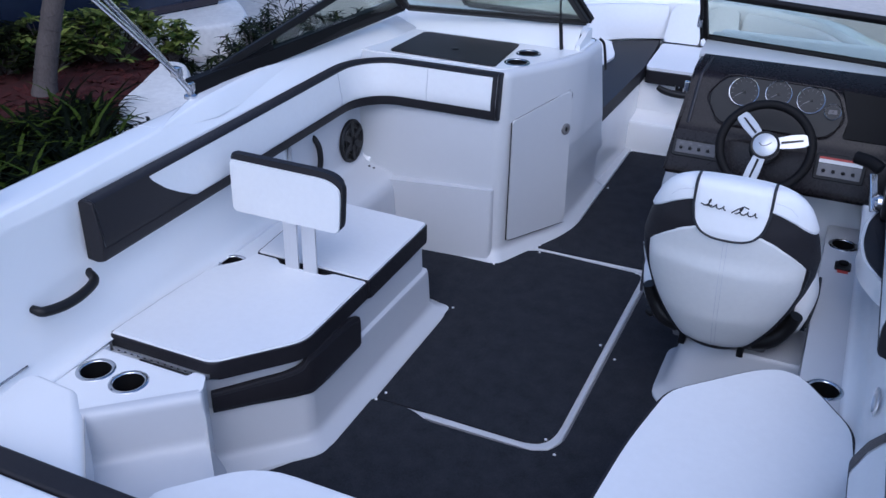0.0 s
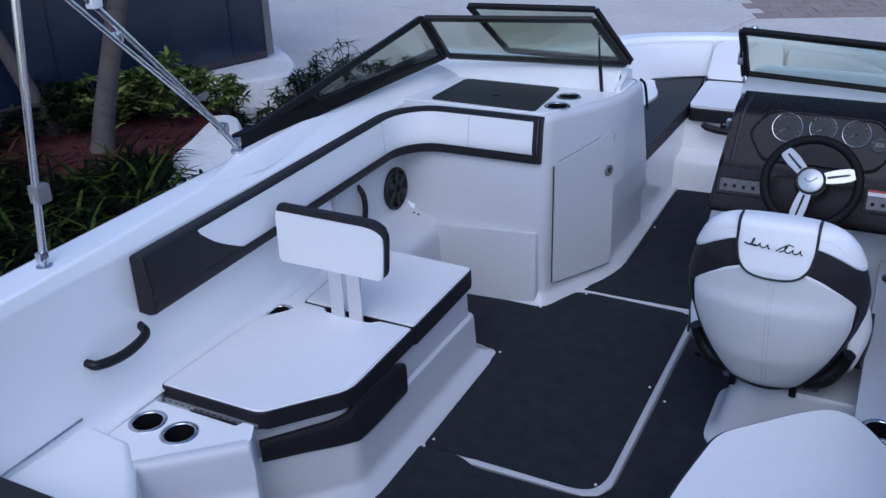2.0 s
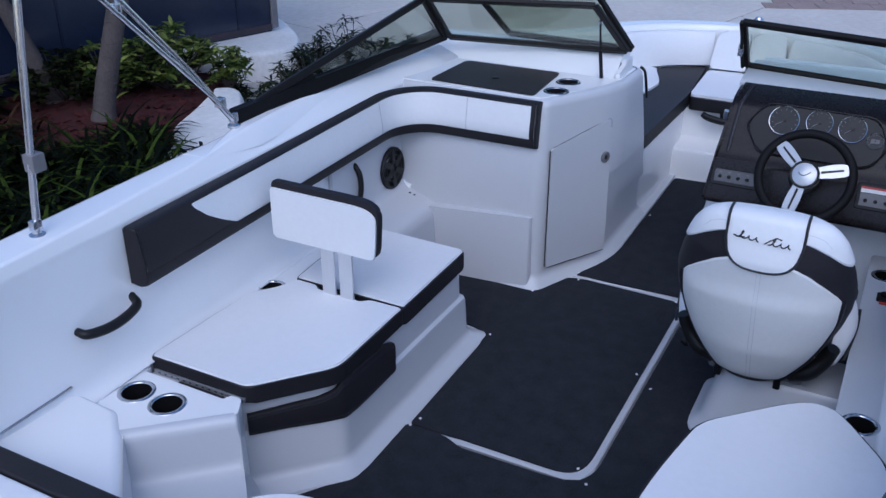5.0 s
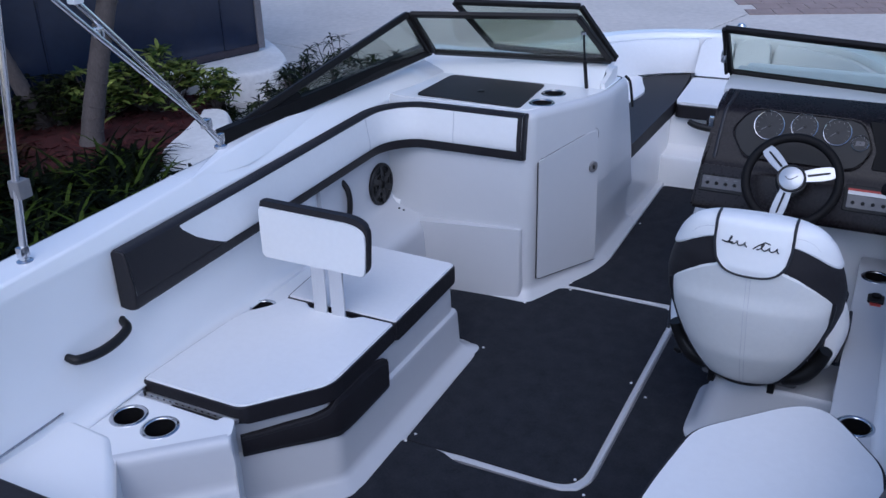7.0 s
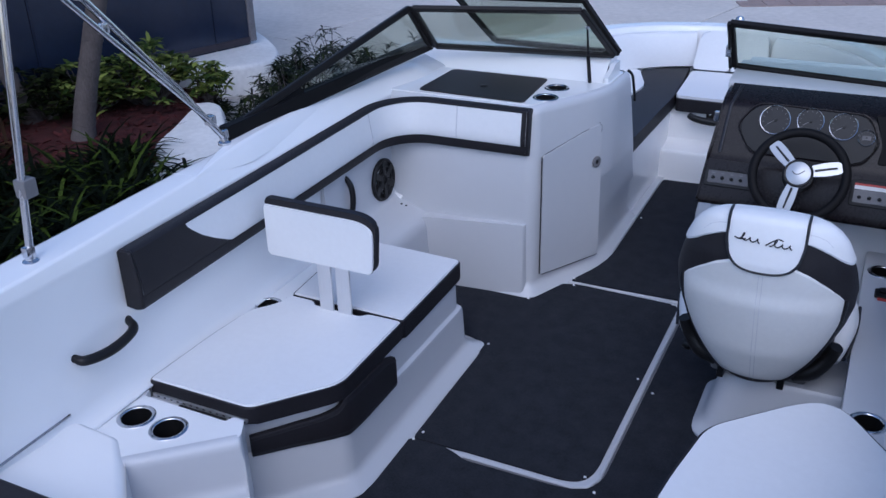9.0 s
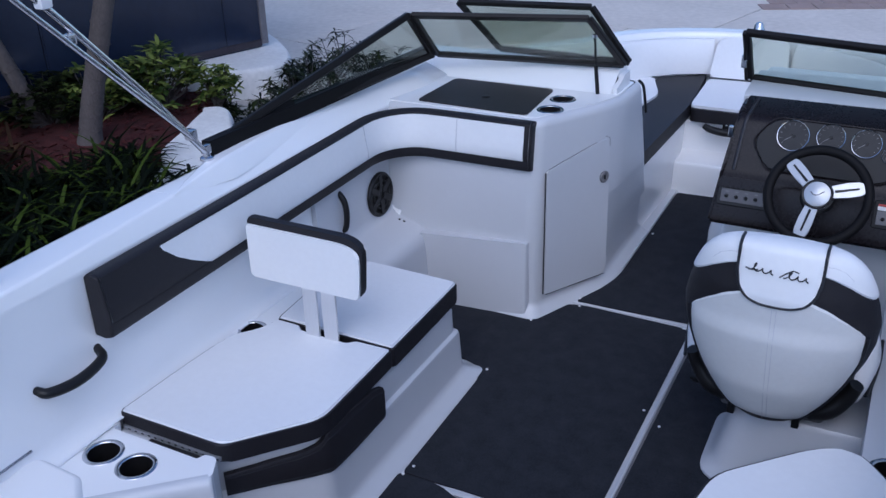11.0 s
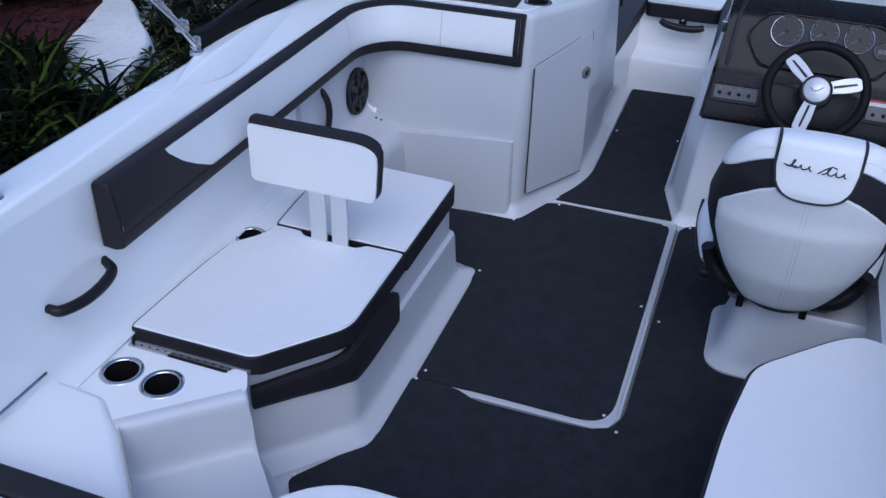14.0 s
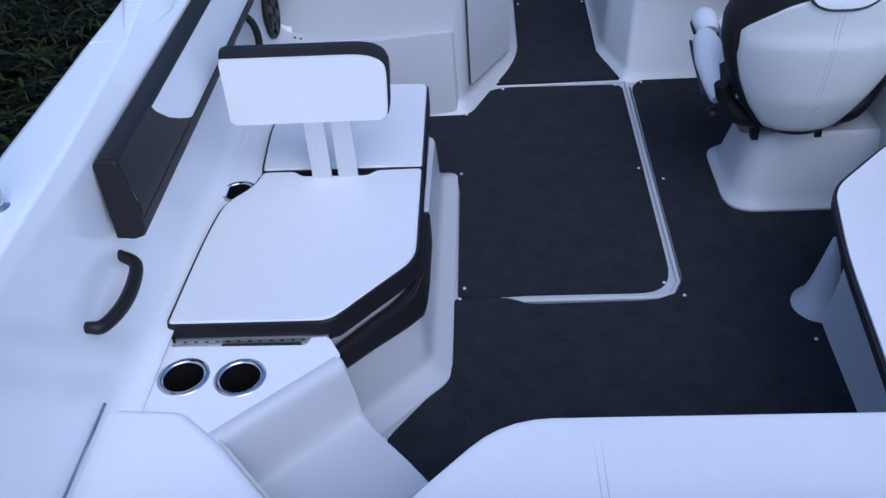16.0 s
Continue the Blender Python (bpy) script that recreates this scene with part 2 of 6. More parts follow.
def lathe(bm, profile, n=32, m=None, closed_end=True):
    rings = []
    m = m or Matrix()
    for r, z in profile:
        if r < 1e-6:
            rings.append([bm.verts.new(m @ Vector((0, 0, z)))])
        else:
            rings.append([bm.verts.new(m @ Vector((r * math.cos(2 * math.pi * j / n), r * math.sin(2 * math.pi * j / n), z))) for j in range(n)])
    for a, b in zip(rings, rings[1:]):
        for j in range(n):
            k = (j + 1) % n
            if len(a) == 1:
                bm.faces.new((a[0], b[j], b[k]))
            elif len(b) == 1:
                bm.faces.new((a[j], a[k], b[0]))
            else:
                bm.faces.new((a[j], a[k], b[k], b[j]))
    return bm


def loft(bm, secs, ring=False, caps=False):
    rows = [[bm.verts.new(p) for p in s] for s in secs]
    for a, b in zip(rows, rows[1:]):
        k = len(a)
        for j in range(k if ring else k - 1):
            bm.faces.new((a[j], a[(j + 1) % k], b[(j + 1) % k], b[j]))
    if caps:
        bm.faces.new(rows[0][::-1])
        bm.faces.new(rows[-1])
    return bm


def plate(bm, outline, z, holes=(), depth=0.03, n=28):
    """A flat plate with round holes (x, y, r), whose rims turn down by depth."""
    loops = [[(x, y) for x, y in outline]]
    for x, y, r in holes:
        loops.append([(x + r * math.cos(2 * math.pi * j / n), y + r * math.sin(2 * math.pi * j / n)) for j in range(n)])
    edges = []
    for lp in loops:
        vs = [bm.verts.new((x, y, z)) for x, y in lp]
        es = [bm.edges.new((vs[i], vs[(i + 1) % len(vs)])) for i in range(len(vs))]
        edges += es
        low = [bm.verts.new((x, y, z - depth)) for x, y in lp]
        for i in range(len(vs)):
            j = (i + 1) % len(vs)
            bm.faces.new((vs[i], vs[j], low[j], low[i]))
    bmesh.ops.triangle_fill(bm, use_beauty=True, use_dissolve=False, edges=edges, normal=(0, 0, 1))
    return bm


CX = 0.40  # the boat's centre line


def mirrored(pts):
    return [(2 * CX - p[0], *p[1:]) for p in pts]


def spline(t, table):
    """Linear interpolation in rows of (t, value)."""
    return float(np.interp(t, [r[0] for r in table], [r[1] for r in table]))

# ---- the boat: hull and liner ----
def x_out(y):
    return spline(y, [(-2.2, -0.84), (-0.9, -0.902), (-0.6, -0.895), (-0.3, -0.886), (0.0, -0.878), (0.3, -0.880), (0.6, -0.895), (1.0, -0.930), (1.7, -0.955), (2.0, -0.93), (2.4, -0.86), (2.8, -0.74), (3.15, -0.60), (3.5, -0.43), (3.73, -0.20), (3.87, 0.10), (3.91, 0.40)])


def z_sheer(y):
    return spline(y, [(-2.2, 0.89), (-0.9, 0.905), (-0.12, 0.925), (0.06, 0.95), (1.0, 0.962), (1.7, 0.962), (2.1, 0.88), (2.6, 0.79), (3.2, 0.73), (3.91, 0.705)])


boat = thing("motor_boat", "white fibreglass bowrider boat standing on a trailer", "boat", (CX, 0, -0.75))


XI = [(-2.2, -0.75), (-1.3, -0.764), (-0.6, -0.765), (-0.1, -0.784), (0.2, -0.806), (1.7, -0.83)]  # crease between the flat deck strip and the inner slope


def gunwale(flip):
    ys = [-2.2, -1.6, -1.2, -0.9, -0.6, -0.3, -0.12, -0.07, 0.0, 0.06, 0.2, 0.5, 0.8, 1.1, 1.4, 1.72]
    secs = []
    for y in ys:
        xo, zs = x_out(y), spline(y, [(-2.2, 0.89), (-0.9, 0.905), (-0.12, 0.925), (1.72, 0.937)])
        xi = spline(y, XI)
        xw = spline(y, [(-1.3, -0.752), (-0.85, -0.750), (-0.58, -0.742), (1.15, -0.742), (1.3, -0.70), (1.72, -0.66)])
        ztop = spline(y, [(1.1, 0.862), (1.25, 0.882)])
        zl = spline(y, [(1.15, 0.0), (1.25, 1.0)])
        zd = spline(y, [(-0.64, 0.3768), (-0.60, 0.3878), (0.58, 0.3878), (0.66, 0.3878 if flip else 0.335)])
        low = [(xw - 0.012, 0.74), (xw - 0.008, 0.60), (xw + 0.003, zd + 0.10), (xw + 0.010, zd + 0.052), (xw + 0.022, zd + 0.023), (xw + 0.040, zd + 0.0075), (xw + 0.056, zd + 0.0020), (xw + 0.072, zd + 0.0003)]
        low = [(x, z + (0.875 - z) * zl) for x, z in low]
        row = [(xo + 0.01, zs - 0.13), (xo - 0.014, zs - 0.07), (xo - 0.010, zs - 0.02), (xo + 0.006, zs - 0.004), (xo + 0.02, zs), (xi - 0.006, zs), (xi + 0.001, zs - 0.002), (xi + 0.006, zs - 0.008), (xw - 0.006, ztop + 0.004), (xw, ztop - 0.008)] + low
        secs.append([(x, y, z) for x, z in row])
    if flip:
        secs = [mirrored(s) for s in secs]
    bm = loft(bmesh.new(), secs)
    ob = part("side_deck", bm, GEL, boat)
    md = ob.modifiers.new("shell", "SOLIDIFY")
    md.thickness, md.offset = 0.006, 0
    # raised plinth under the windshield: it grows out of the crease and widens to the outer edge
    rows = []
    for y in (-0.120, -0.08, -0.04, 0.0, 0.04, 0.08, 0.12, 0.16, 0.20, 0.3, 0.5, 0.7, 0.9, 1.1, 1.3, 1.5, 1.72):
        zb = spline(y, [(-0.12, 0.925), (1.72, 0.937)])
        k = spline(y, [(-0.120, 0.0), (0.16, 1.0)])
        xi = spline(y, XI)
        xe = spline(k, [(0.0, xi - 0.002), (0.9, x_out(y) + 0.008)])
        xb = spline(y, [(-0.12, xi), (0.154, -0.806), (0.3, -0.816), (0.7, -0.842), (1.1, -0.852), (1.72, -0.838)])
        rise = 0.026 * k
        row = [(xe - 0.004 * k, zb - 0.004), (xe + 0.002, zb + 0.0012), (xe + 0.012 * k + 0.002, zb + 0.0016 + rise * 0.8), (xe + 0.022 * k + 0.003, zb + 0.0018 + rise), (xb - 0.004 * k + 0.003, zb + 0.0018 + rise), (xb + 0.006 * k + 0.005, zb + 0.0005 + rise * 0.85), (xb + 0.026 * k + 0.008, zb - 0.010 * (1 - k) - 0.004 * k), (xb + 0.042 * k + 0.010, zb - 0.016 * (1 - k) - 0.040 * k)]
        row = [(x, y, z) for x, z in row]
        rows.append(mirrored(row) if flip else row)
    part("windshield_plinth", loft(bmesh.new(), rows), GEL, boat, angle=22)
    seam = [(x_out(-0.12) + 0.012, -0.128, 0.9262), (-0.835, -0.124, 0.9262), (-0.788, -0.120, 0.9258)]
    part("deck_seam", tube(bmesh.new(), mirrored(seam) if flip else seam, 0.0028, 6), GEL, boat)
    # rub rail and hull side
    part("rub_rail", tube(bmesh.new(), [((x_out(y) - 0.012) if not flip else 2 * CX - x_out(y) + 0.012, y, z_sheer(y) - 0.09) for y in np.linspace(-2.2, 3.90, 60)], 0.02, 8), BLACK, boat)
    rows = []
    for y in np.linspace(-2.2, 3.90, 44):
        xo, zs = x_out(y), z_sheer(y)
        k = spline(y, [(-2.2, 1.0), (1.5, 1.0), (3.9, 0.25)])
        row = [(xo + 0.0, y, zs - 0.09), (xo + 0.05, y, 0.45), (xo + 0.10 * k + 0.02, y, 0.05), (xo + (CX - xo) * 0.35, y, -0.30), (CX, y - 0.02, -0.62 + 0.5 * max(0, (y - 1.5) / 2.4) ** 2)]
        rows.append(mirrored(row) if flip else row)
    part("hull_side", loft(bmesh.new(), rows), HULL, boat)


gunwale(False)
gunwale(True)

# bow deck rim and inner bow wall
half = [(-0.955, 1.70), (-0.93, 2.0), (-0.86, 2.4), (-0.74, 2.8), (-0.60, 3.15), (-0.43, 3.5), (-0.20, 3.73), (0.10, 3.87), (0.40, 3.91)]
ol = curve_points([(x, y, 0) for x, y in half] + [(2 * CX - x, y, 0) for x, y in half[-2::-1]], 5)
rows = []
for i, p in enumerate(ol):
    d = (ol[min(i + 1, len(ol) - 1)] - ol[max(i - 1, 0)]).normalized()
    n = Vector((d.y, -d.x, 0))
    zs = z_sheer(p.y)
    rows.append([tuple(p + n * o + Vector((0, 0, z))) for o, z in ((0, zs - 0.10), (0.0, zs - 0.02), (0.015, zs - 0.003), (0.03, zs), (0.115, zs), (0.13, zs - 0.006), (0.145, zs - 0.03), (0.175, 0.50), (0.19, 0.40), (0.21, 0.20))])
part("bow_coaming", loft(bmesh.new(), rows), GEL, boat)
# floor pan with the toe coves
bm = bmesh.new()
prism(bm, [(-0.75, -1.3), (1.55, -1.3), (1.55, 2.2), (1.1, 3.4), (-0.3, 3.4), (-0.75, 2.2)], -0.05, -0.008)
part("floor_pan", bm, GEL_SHADED, boat)
bm = bmesh.new()
extrude_profile(bm, [(2.792, -0.02), (2.792, 0.05), (2.800, 0.155), (2.812, 0.172), (2.93, 0.178), (2.965, 0.20), (2.985, 0.37), (3.3, 0.38), (3.3, -0.02)], "x", -0.1, 0.9)
part("bow_step", bm, GEL, boat)

# transom and aft closing
bm = bmesh.new()
extrude_profile(bm, [(-2.2, -0.4), (-2.2, 0.42), (-2.1, 0.46), (-1.72, 0.46), (-1.72, -0.4)], "x", -0.76, 1.56)
part("aft_deck", bm, GEL, boat)

# port wall of the footwell and wall below the seat back
bm = bmesh.new()
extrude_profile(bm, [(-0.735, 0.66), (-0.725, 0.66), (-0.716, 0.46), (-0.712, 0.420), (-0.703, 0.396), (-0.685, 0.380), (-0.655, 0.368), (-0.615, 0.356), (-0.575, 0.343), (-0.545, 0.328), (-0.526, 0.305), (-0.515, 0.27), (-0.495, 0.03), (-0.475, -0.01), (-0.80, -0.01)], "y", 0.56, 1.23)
part("footwell_wall", bm, GEL_SHADED, boat, angle=70)
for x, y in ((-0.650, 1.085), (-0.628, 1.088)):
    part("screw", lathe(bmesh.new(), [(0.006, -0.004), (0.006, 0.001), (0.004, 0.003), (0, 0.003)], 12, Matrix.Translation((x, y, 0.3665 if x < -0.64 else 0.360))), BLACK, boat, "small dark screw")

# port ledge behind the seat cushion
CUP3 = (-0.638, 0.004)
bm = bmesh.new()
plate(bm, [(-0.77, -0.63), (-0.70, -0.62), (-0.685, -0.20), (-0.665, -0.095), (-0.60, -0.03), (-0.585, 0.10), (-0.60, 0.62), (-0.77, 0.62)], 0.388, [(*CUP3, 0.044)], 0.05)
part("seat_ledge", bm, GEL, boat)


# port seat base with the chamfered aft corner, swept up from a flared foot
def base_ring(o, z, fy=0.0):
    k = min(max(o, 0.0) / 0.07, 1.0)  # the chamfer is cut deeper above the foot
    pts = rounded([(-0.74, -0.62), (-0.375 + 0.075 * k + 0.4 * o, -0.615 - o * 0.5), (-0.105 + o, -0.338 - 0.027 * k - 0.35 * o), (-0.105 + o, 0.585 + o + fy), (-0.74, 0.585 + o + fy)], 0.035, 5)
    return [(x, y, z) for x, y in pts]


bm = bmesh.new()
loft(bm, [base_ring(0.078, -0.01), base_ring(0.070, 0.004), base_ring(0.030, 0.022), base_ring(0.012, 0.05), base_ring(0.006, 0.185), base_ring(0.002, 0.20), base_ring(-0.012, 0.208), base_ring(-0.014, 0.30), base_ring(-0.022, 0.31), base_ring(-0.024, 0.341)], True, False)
part("seat_base", bm, GEL_SHADED, boat)

# aft corner with the drink holders, locker lid and boarding step
CUPS_AFT = [(-0.612, -0.729), (-0.480, -0.735)]
bm = bmesh.new()
plate(bm, rounded([(-0.80, -0.60), (-0.672, -0.60, 0.006), (-0.668, -0.630, 0.006), (-0.345, -0.634, 0.006), (-0.335, -0.608, 0.006), (-0.295, -0.605), (-0.255, -0.675), (-0.49, -0.885), (-0.60, -0.99), (-0.80, -0.99)], 0.015, 3), 0.377, [(x, y, 0.050) for x, y in CUPS_AFT], 0.40)
part("drink_holder_deck", bm, GEL, boat)
# soft slope from that deck down to the step
SU = Vector((-0.345, -0.315, 0)).normalized()
SM = Matrix((Vector((-SU.y, SU.x, 0)) * -1, SU, Vector((0, 0, 1)))).transposed().to_4x4()
SM.translation = Vector((-0.255, -0.675, 0))
if SM.to_3x3().col[0].x < 0:
    SM = SM @ Matrix.Scale(-1, 4, (1, 0, 0))
bm = bmesh.new()
extrude_profile(bm, [(-0.03, 0.30), (-0.016, 0.3765), (-0.006, 0.3778), (0.004, 0.3762), (0.013, 0.371), (0.020, 0.361), (0.025, 0.345), (0.029, 0.300), (0.034, 0.245), (0.044, 0.220), (0.062, 0.208), (0.09, 0.2035), (0.22, 0.2035), (0.30, 0.2035), (0.30, 0.0), (-0.03, 0.0)], "y", 0.0, 0.60)
bmesh.ops.bevel(bm, geom=[e for e in bm.edges if all(abs(v.co.y) < 1e-6 for v in e.verts) and all(v.co.z > 0.19 for v in e.verts)], offset=0.012, segments=3, profile=0.5, affect="EDGES")
bmesh.ops.transform(bm, matrix=SM, verts=bm.verts)
part("step_slope", bm, GEL_SHADED, boat, angle=50)
bm = bmesh.new()
box(bm, (-0.68, -0.636, 0.30), (-0.33, -0.58, 0.346))
part("hinge_recess", bm, GEL_SHADED, boat)
# hinged locker lid, tilted up towards the side
lid_out = rounded([(-0.86, -1.30), (-0.31, -1.30), (-0.325, -1.10), (-0.50, -0.915), (-0.590, -0.832, 0.025), (-0.86, -0.850)], 0.02, 4)


def lid_ring(o, drop, floor=None):
    ring = []
    for x, y in offset(lid_out, o):
        k = spline(y, [(-0.93, 1.0), (-0.83, 0.0 if x > -0.66 else 0.5)])
        top = 0.382 + (min(0.438 - 0.20 * (x + 0.745), 0.444) - 0.382) * k
        ring.append((x, y, top - drop if floor is None else min(floor, top - 0.008)))
    return ring


bm = loft(bmesh.new(), [lid_ring(0.012, 0, 0.1), lid_ring(0.012, 0, 0.374), lid_ring(0.009, 0.030), lid_ring(0.004, 0.014), lid_ring(-0.006, 0.004), lid_ring(-0.022, 0.0)], True, True)
part("locker_lid", bm, GEL, boat, angle=50)
bm = bmesh.new()
tube(bm, [(-0.732, -0.866, 0.440), (-0.732, -1.28, 0.440)], 0.0045, 8)
part("hinge", bm, STEEL, boat, "steel hinge rod of the locker lid")


def step_ring(o, z):
    return [(x, y, z) for x, y in rounded([(-0.30 + o * 0.2, -0.645 + o), (-0.60, -0.60), (-0.60, -1.3), (0.05 + o, -1.3), (-0.02 + o, -0.96), (-0.075 + o, -0.90 + 0.3 * o)][::-1], 0.02, 4)]


bm = bmesh.new()
loft(bm, [step_ring(0.085, -0.01), step_ring(0.06, 0.02), step_ring(0.03, 0.10), step_ring(0.008, 0.185), step_ring(0.0, 0.198), step_ring(-0.014, 0.202)], True, True)
part("boarding_step", bm, GEL_SHADED, boat)


# ---- carpets ----
# Screw heads are plain white: the steel's glint is put into the colour.
def screw(parent, x, y):
    part("screw", lathe(bmesh.new(), [(0.0055, 0.0), (0.0050, 0.0025), (0.003, 0.0038), (0, 0.004)], 10, Matrix.Translation((x, y, 0.0))), PIPEWHITE, parent, "small carpet screw with its glint painted white")


def carpet(label, outline, r, screws):
    ob = thing("carpet", label, "carpet", (outline[0][0], outline[0][1], -0.008), "cockpit carpets")
    part("mat", prism(bmesh.new(), rounded(outline, r, 4), -0.008, 0.0, 0.003, 1), CARPET, ob)
    for x, y in screws:
        screw(ob, x, y)
    return ob


carpet("charcoal marine carpet on the cockpit floor hatch", [(-0.020, -0.038, 0.012), (0.14, -0.038, 0.05), (0.18, -0.034), (0.588, -0.037, 0.07), (0.638, 0.03, 0.07), (0.638, 1.29, 0.04), (0.14, 1.305, 0.06), (0.055, 1.265, 0.02), (-0.005, 1.095, 0.03), (-0.66, 1.10), (-0.66, 0.69, 0.02), (-0.09, 0.69, 0.08), (-0.026, 0.60, 0.06)], 0.03,
       [(0.0, 0.0), (0.613, 0.002), (0.622, 0.646), (0.610, 1.286), (-0.007, 1.085), (-0.02, 0.65), (0.144, 1.288)])
carpet("charcoal marine carpet on the aft cockpit floor", [(-0.030, -0.046, 0.012), (0.13, -0.046, 0.04), (0.20, -0.082), (0.60, -0.078, 0.08), (0.673, -0.02, 0.08), (0.677, 1.26, 0.02), (0.715, 1.325), (1.40, 1.33), (1.40, -1.0), (0.05, -1.0), (-0.20, -0.605, 0.02), (-0.028, -0.36, 0.05)], 0.03,
       [(-0.014, -0.05), (0.664, -0.06), (0.699, 0.573), (0.72, 1.30), (-0.19, -0.585), (0.995, -0.262)])
carpet("charcoal marine carpet in the walkway to the bow", [(0.112, 1.335, 0.02), (0.655, 1.345, 0.02), (0.583, 1.575, 0.05), (0.56, 2.785), (0.21, 2.765), (0.217, 1.665, 0.05)], 0.02,
       [(0.123, 1.354), (0.640, 1.365), (0.234, 2.165), (0.548, 2.16)])
bm = bmesh.new()
prism(bm, [(0.10, 1.60), (0.20, 1.60), (0.213, 1.70), (0.206, 2.80), (0.10, 2.80)], -0.01, 0.006, 0.004, 2)
prism(bm, [(0.564, 1.60), (0.70, 1.60), (0.70, 2.80), (0.562, 2.80)], -0.01, 0.006, 0.004, 2)
part("toe_strip", bm, GEL_SHADED, boat)
# light channel round the hatch
bm = bmesh.new()
tube(bm, [(0.14, -0.052, -0.007), (0.19, -0.058, -0.005), (0.585, -0.058, -0.005), (0.632, -0.040, -0.005), (0.657, 0.01, -0.005), (0.657, 1.27, -0.005), (0.657, 1.315, -0.005)], 0.007, 8)
tube(bm, [(0.657, 1.315, -0.005), (0.16, 1.322, -0.005), (0.10, 1.32, -0.005)], 0.006, 8)
part("hatch_channel", bm, GEL_SHADED, boat, "white hatch gasket")
bm = bmesh.new()
tube(bm, [(0.19, -0.070, -0.008), (0.588, -0.070, -0.008), (0.641, -0.050, -0.008), (0.669, 0.01, -0.008), (0.669, 1.27, -0.008)], 0.0055, 8)
part("gasket_groove", bm, GREYSW, boat, "grey groove beside the gasket")


# ---- drink holders ----
def cup_holder(x, y, z, r, label):
    ob = thing("cup_holder", label, "cup holder", (x, y, z), "drink holders")
    m = Matrix.Translation((x, y, z))
    part("ring", lathe(bmesh.new(), [(r + 0.010, 0.0005), (r + 0.009, 0.002), (r + 0.004, 0.0040), (r, 0.0035), (r - 0.003, 0.002), (r - 0.004, 0.0)], 36, m), STEEL, ob)
    part("cup", lathe(bmesh.new(), [(r - 0.004, 0.0), (r - 0.006, -0.03), (r - 0.010, -0.085), (r - 0.016, -0.092), (0, -0.093)], 32, m), RUBBER, ob, "black drink holder cup")
    return ob


for x, y in CUPS_AFT:
    cup_holder(x, y, 0.377, 0.050, "stainless ringed drink holder sunk into white deck")
cup_holder(*CUP3, 0.388, 0.044, "stainless ringed drink holder beside the seat cushion")


# ---- port seat cushions ----
def cushion(label, outline, r, z0, z1, band=DARK, seam=True):
    ob = thing("seat_cushion", label, "cushion", (outline[0][0], outline[0][1], z0), "cockpit cushions")
    pts = rounded(outline, r, 5)
    part("side_band", prism(bmesh.new(), offset(pts, 0.006), z0, z1 - 0.006, 0.007, 3, True), band, ob, "dark vinyl side band" if band is DARK else "")
    part("top_panel", prism(bmesh.new(), offset(pts, -0.004), z1 - 0.016, z1 + 0.001, 0.006, 3), VINYL, ob, "white vinyl top")
    if seam:
        part("piping", tube(bmesh.new(), [(x, y, z1 - 0.005) for x, y in offset(pts, -0.003)], 0.0028, 6, True), PIPEWHITE if band is DARK else PIPING, ob)
    return ob


aft_cushion = cushion("white vinyl seat cushion with charcoal side band and chamfered corner", [(-0.682, -0.580, 0.01), (-0.292, -0.580, 0.03), (-0.100, -0.355, 0.05), (-0.106, 0.062, 0.008), (-0.235, 0.060, 0.01), (-0.262, 0.035, 0.01), (-0.455, 0.042, 0.01), (-0.475, 0.066, 0.01), (-0.572, 0.068, 0.015), (-0.588, -0.005, 0.04), (-0.655, -0.085, 0.05), (-0.672, -0.25, 0.2)], 0.02, 0.342, 0.410)
cushion("white vinyl forward seat cushion with charcoal side band", [(-0.576, 0.084, 0.01), (-0.106, 0.078, 0.008), (-0.114, 0.582, 0.02), (-0.52, 0.60, 0.03), (-0.600, 0.40, 0.15)], 0.02, 0.330, 0.410)
# hinge strip and latch lip below the aft edge of the cushion
bm = bmesh.new()
box(bm, (-0.672, -0.593, 0.350), (-0.300, -0.580, 0.363), 0.002)
part("hinge_strip", bm, ALU, aft_cushion, "perforated aluminium hinge strip")
bm = bmesh.new()
box(bm, (-0.560, -0.624, 0.335), (-0.365, -0.594, 0.3515), 0.004)
part("latch_lip", bm, BLACK, aft_cushion)
for i in range(14):
    x = -0.652 + i * 0.0262
    part("hinge_slot", box(bmesh.new(), (x, -0.5938, 0.3545), (x + 0.009, -0.5920, 0.3585)), PIPING, aft_cushion)

# charcoal kick pad wrapped round the chamfered corner
line_in = curve_points([(-0.320, -0.565, 0), (-0.235, -0.470, 0), (-0.130, -0.355, 0), (-0.108, -0.285, 0), (-0.108, -0.02, 0)], 8)
outer = []
for i, p in enumerate(line_in):
    d = (line_in[min(i + 1, len(line_in) - 1)] - line_in[max(i - 1, 0)]).normalized()
    outer.append(p + Vector((d.y, -d.x, 0)) * 0.022)
secs = []
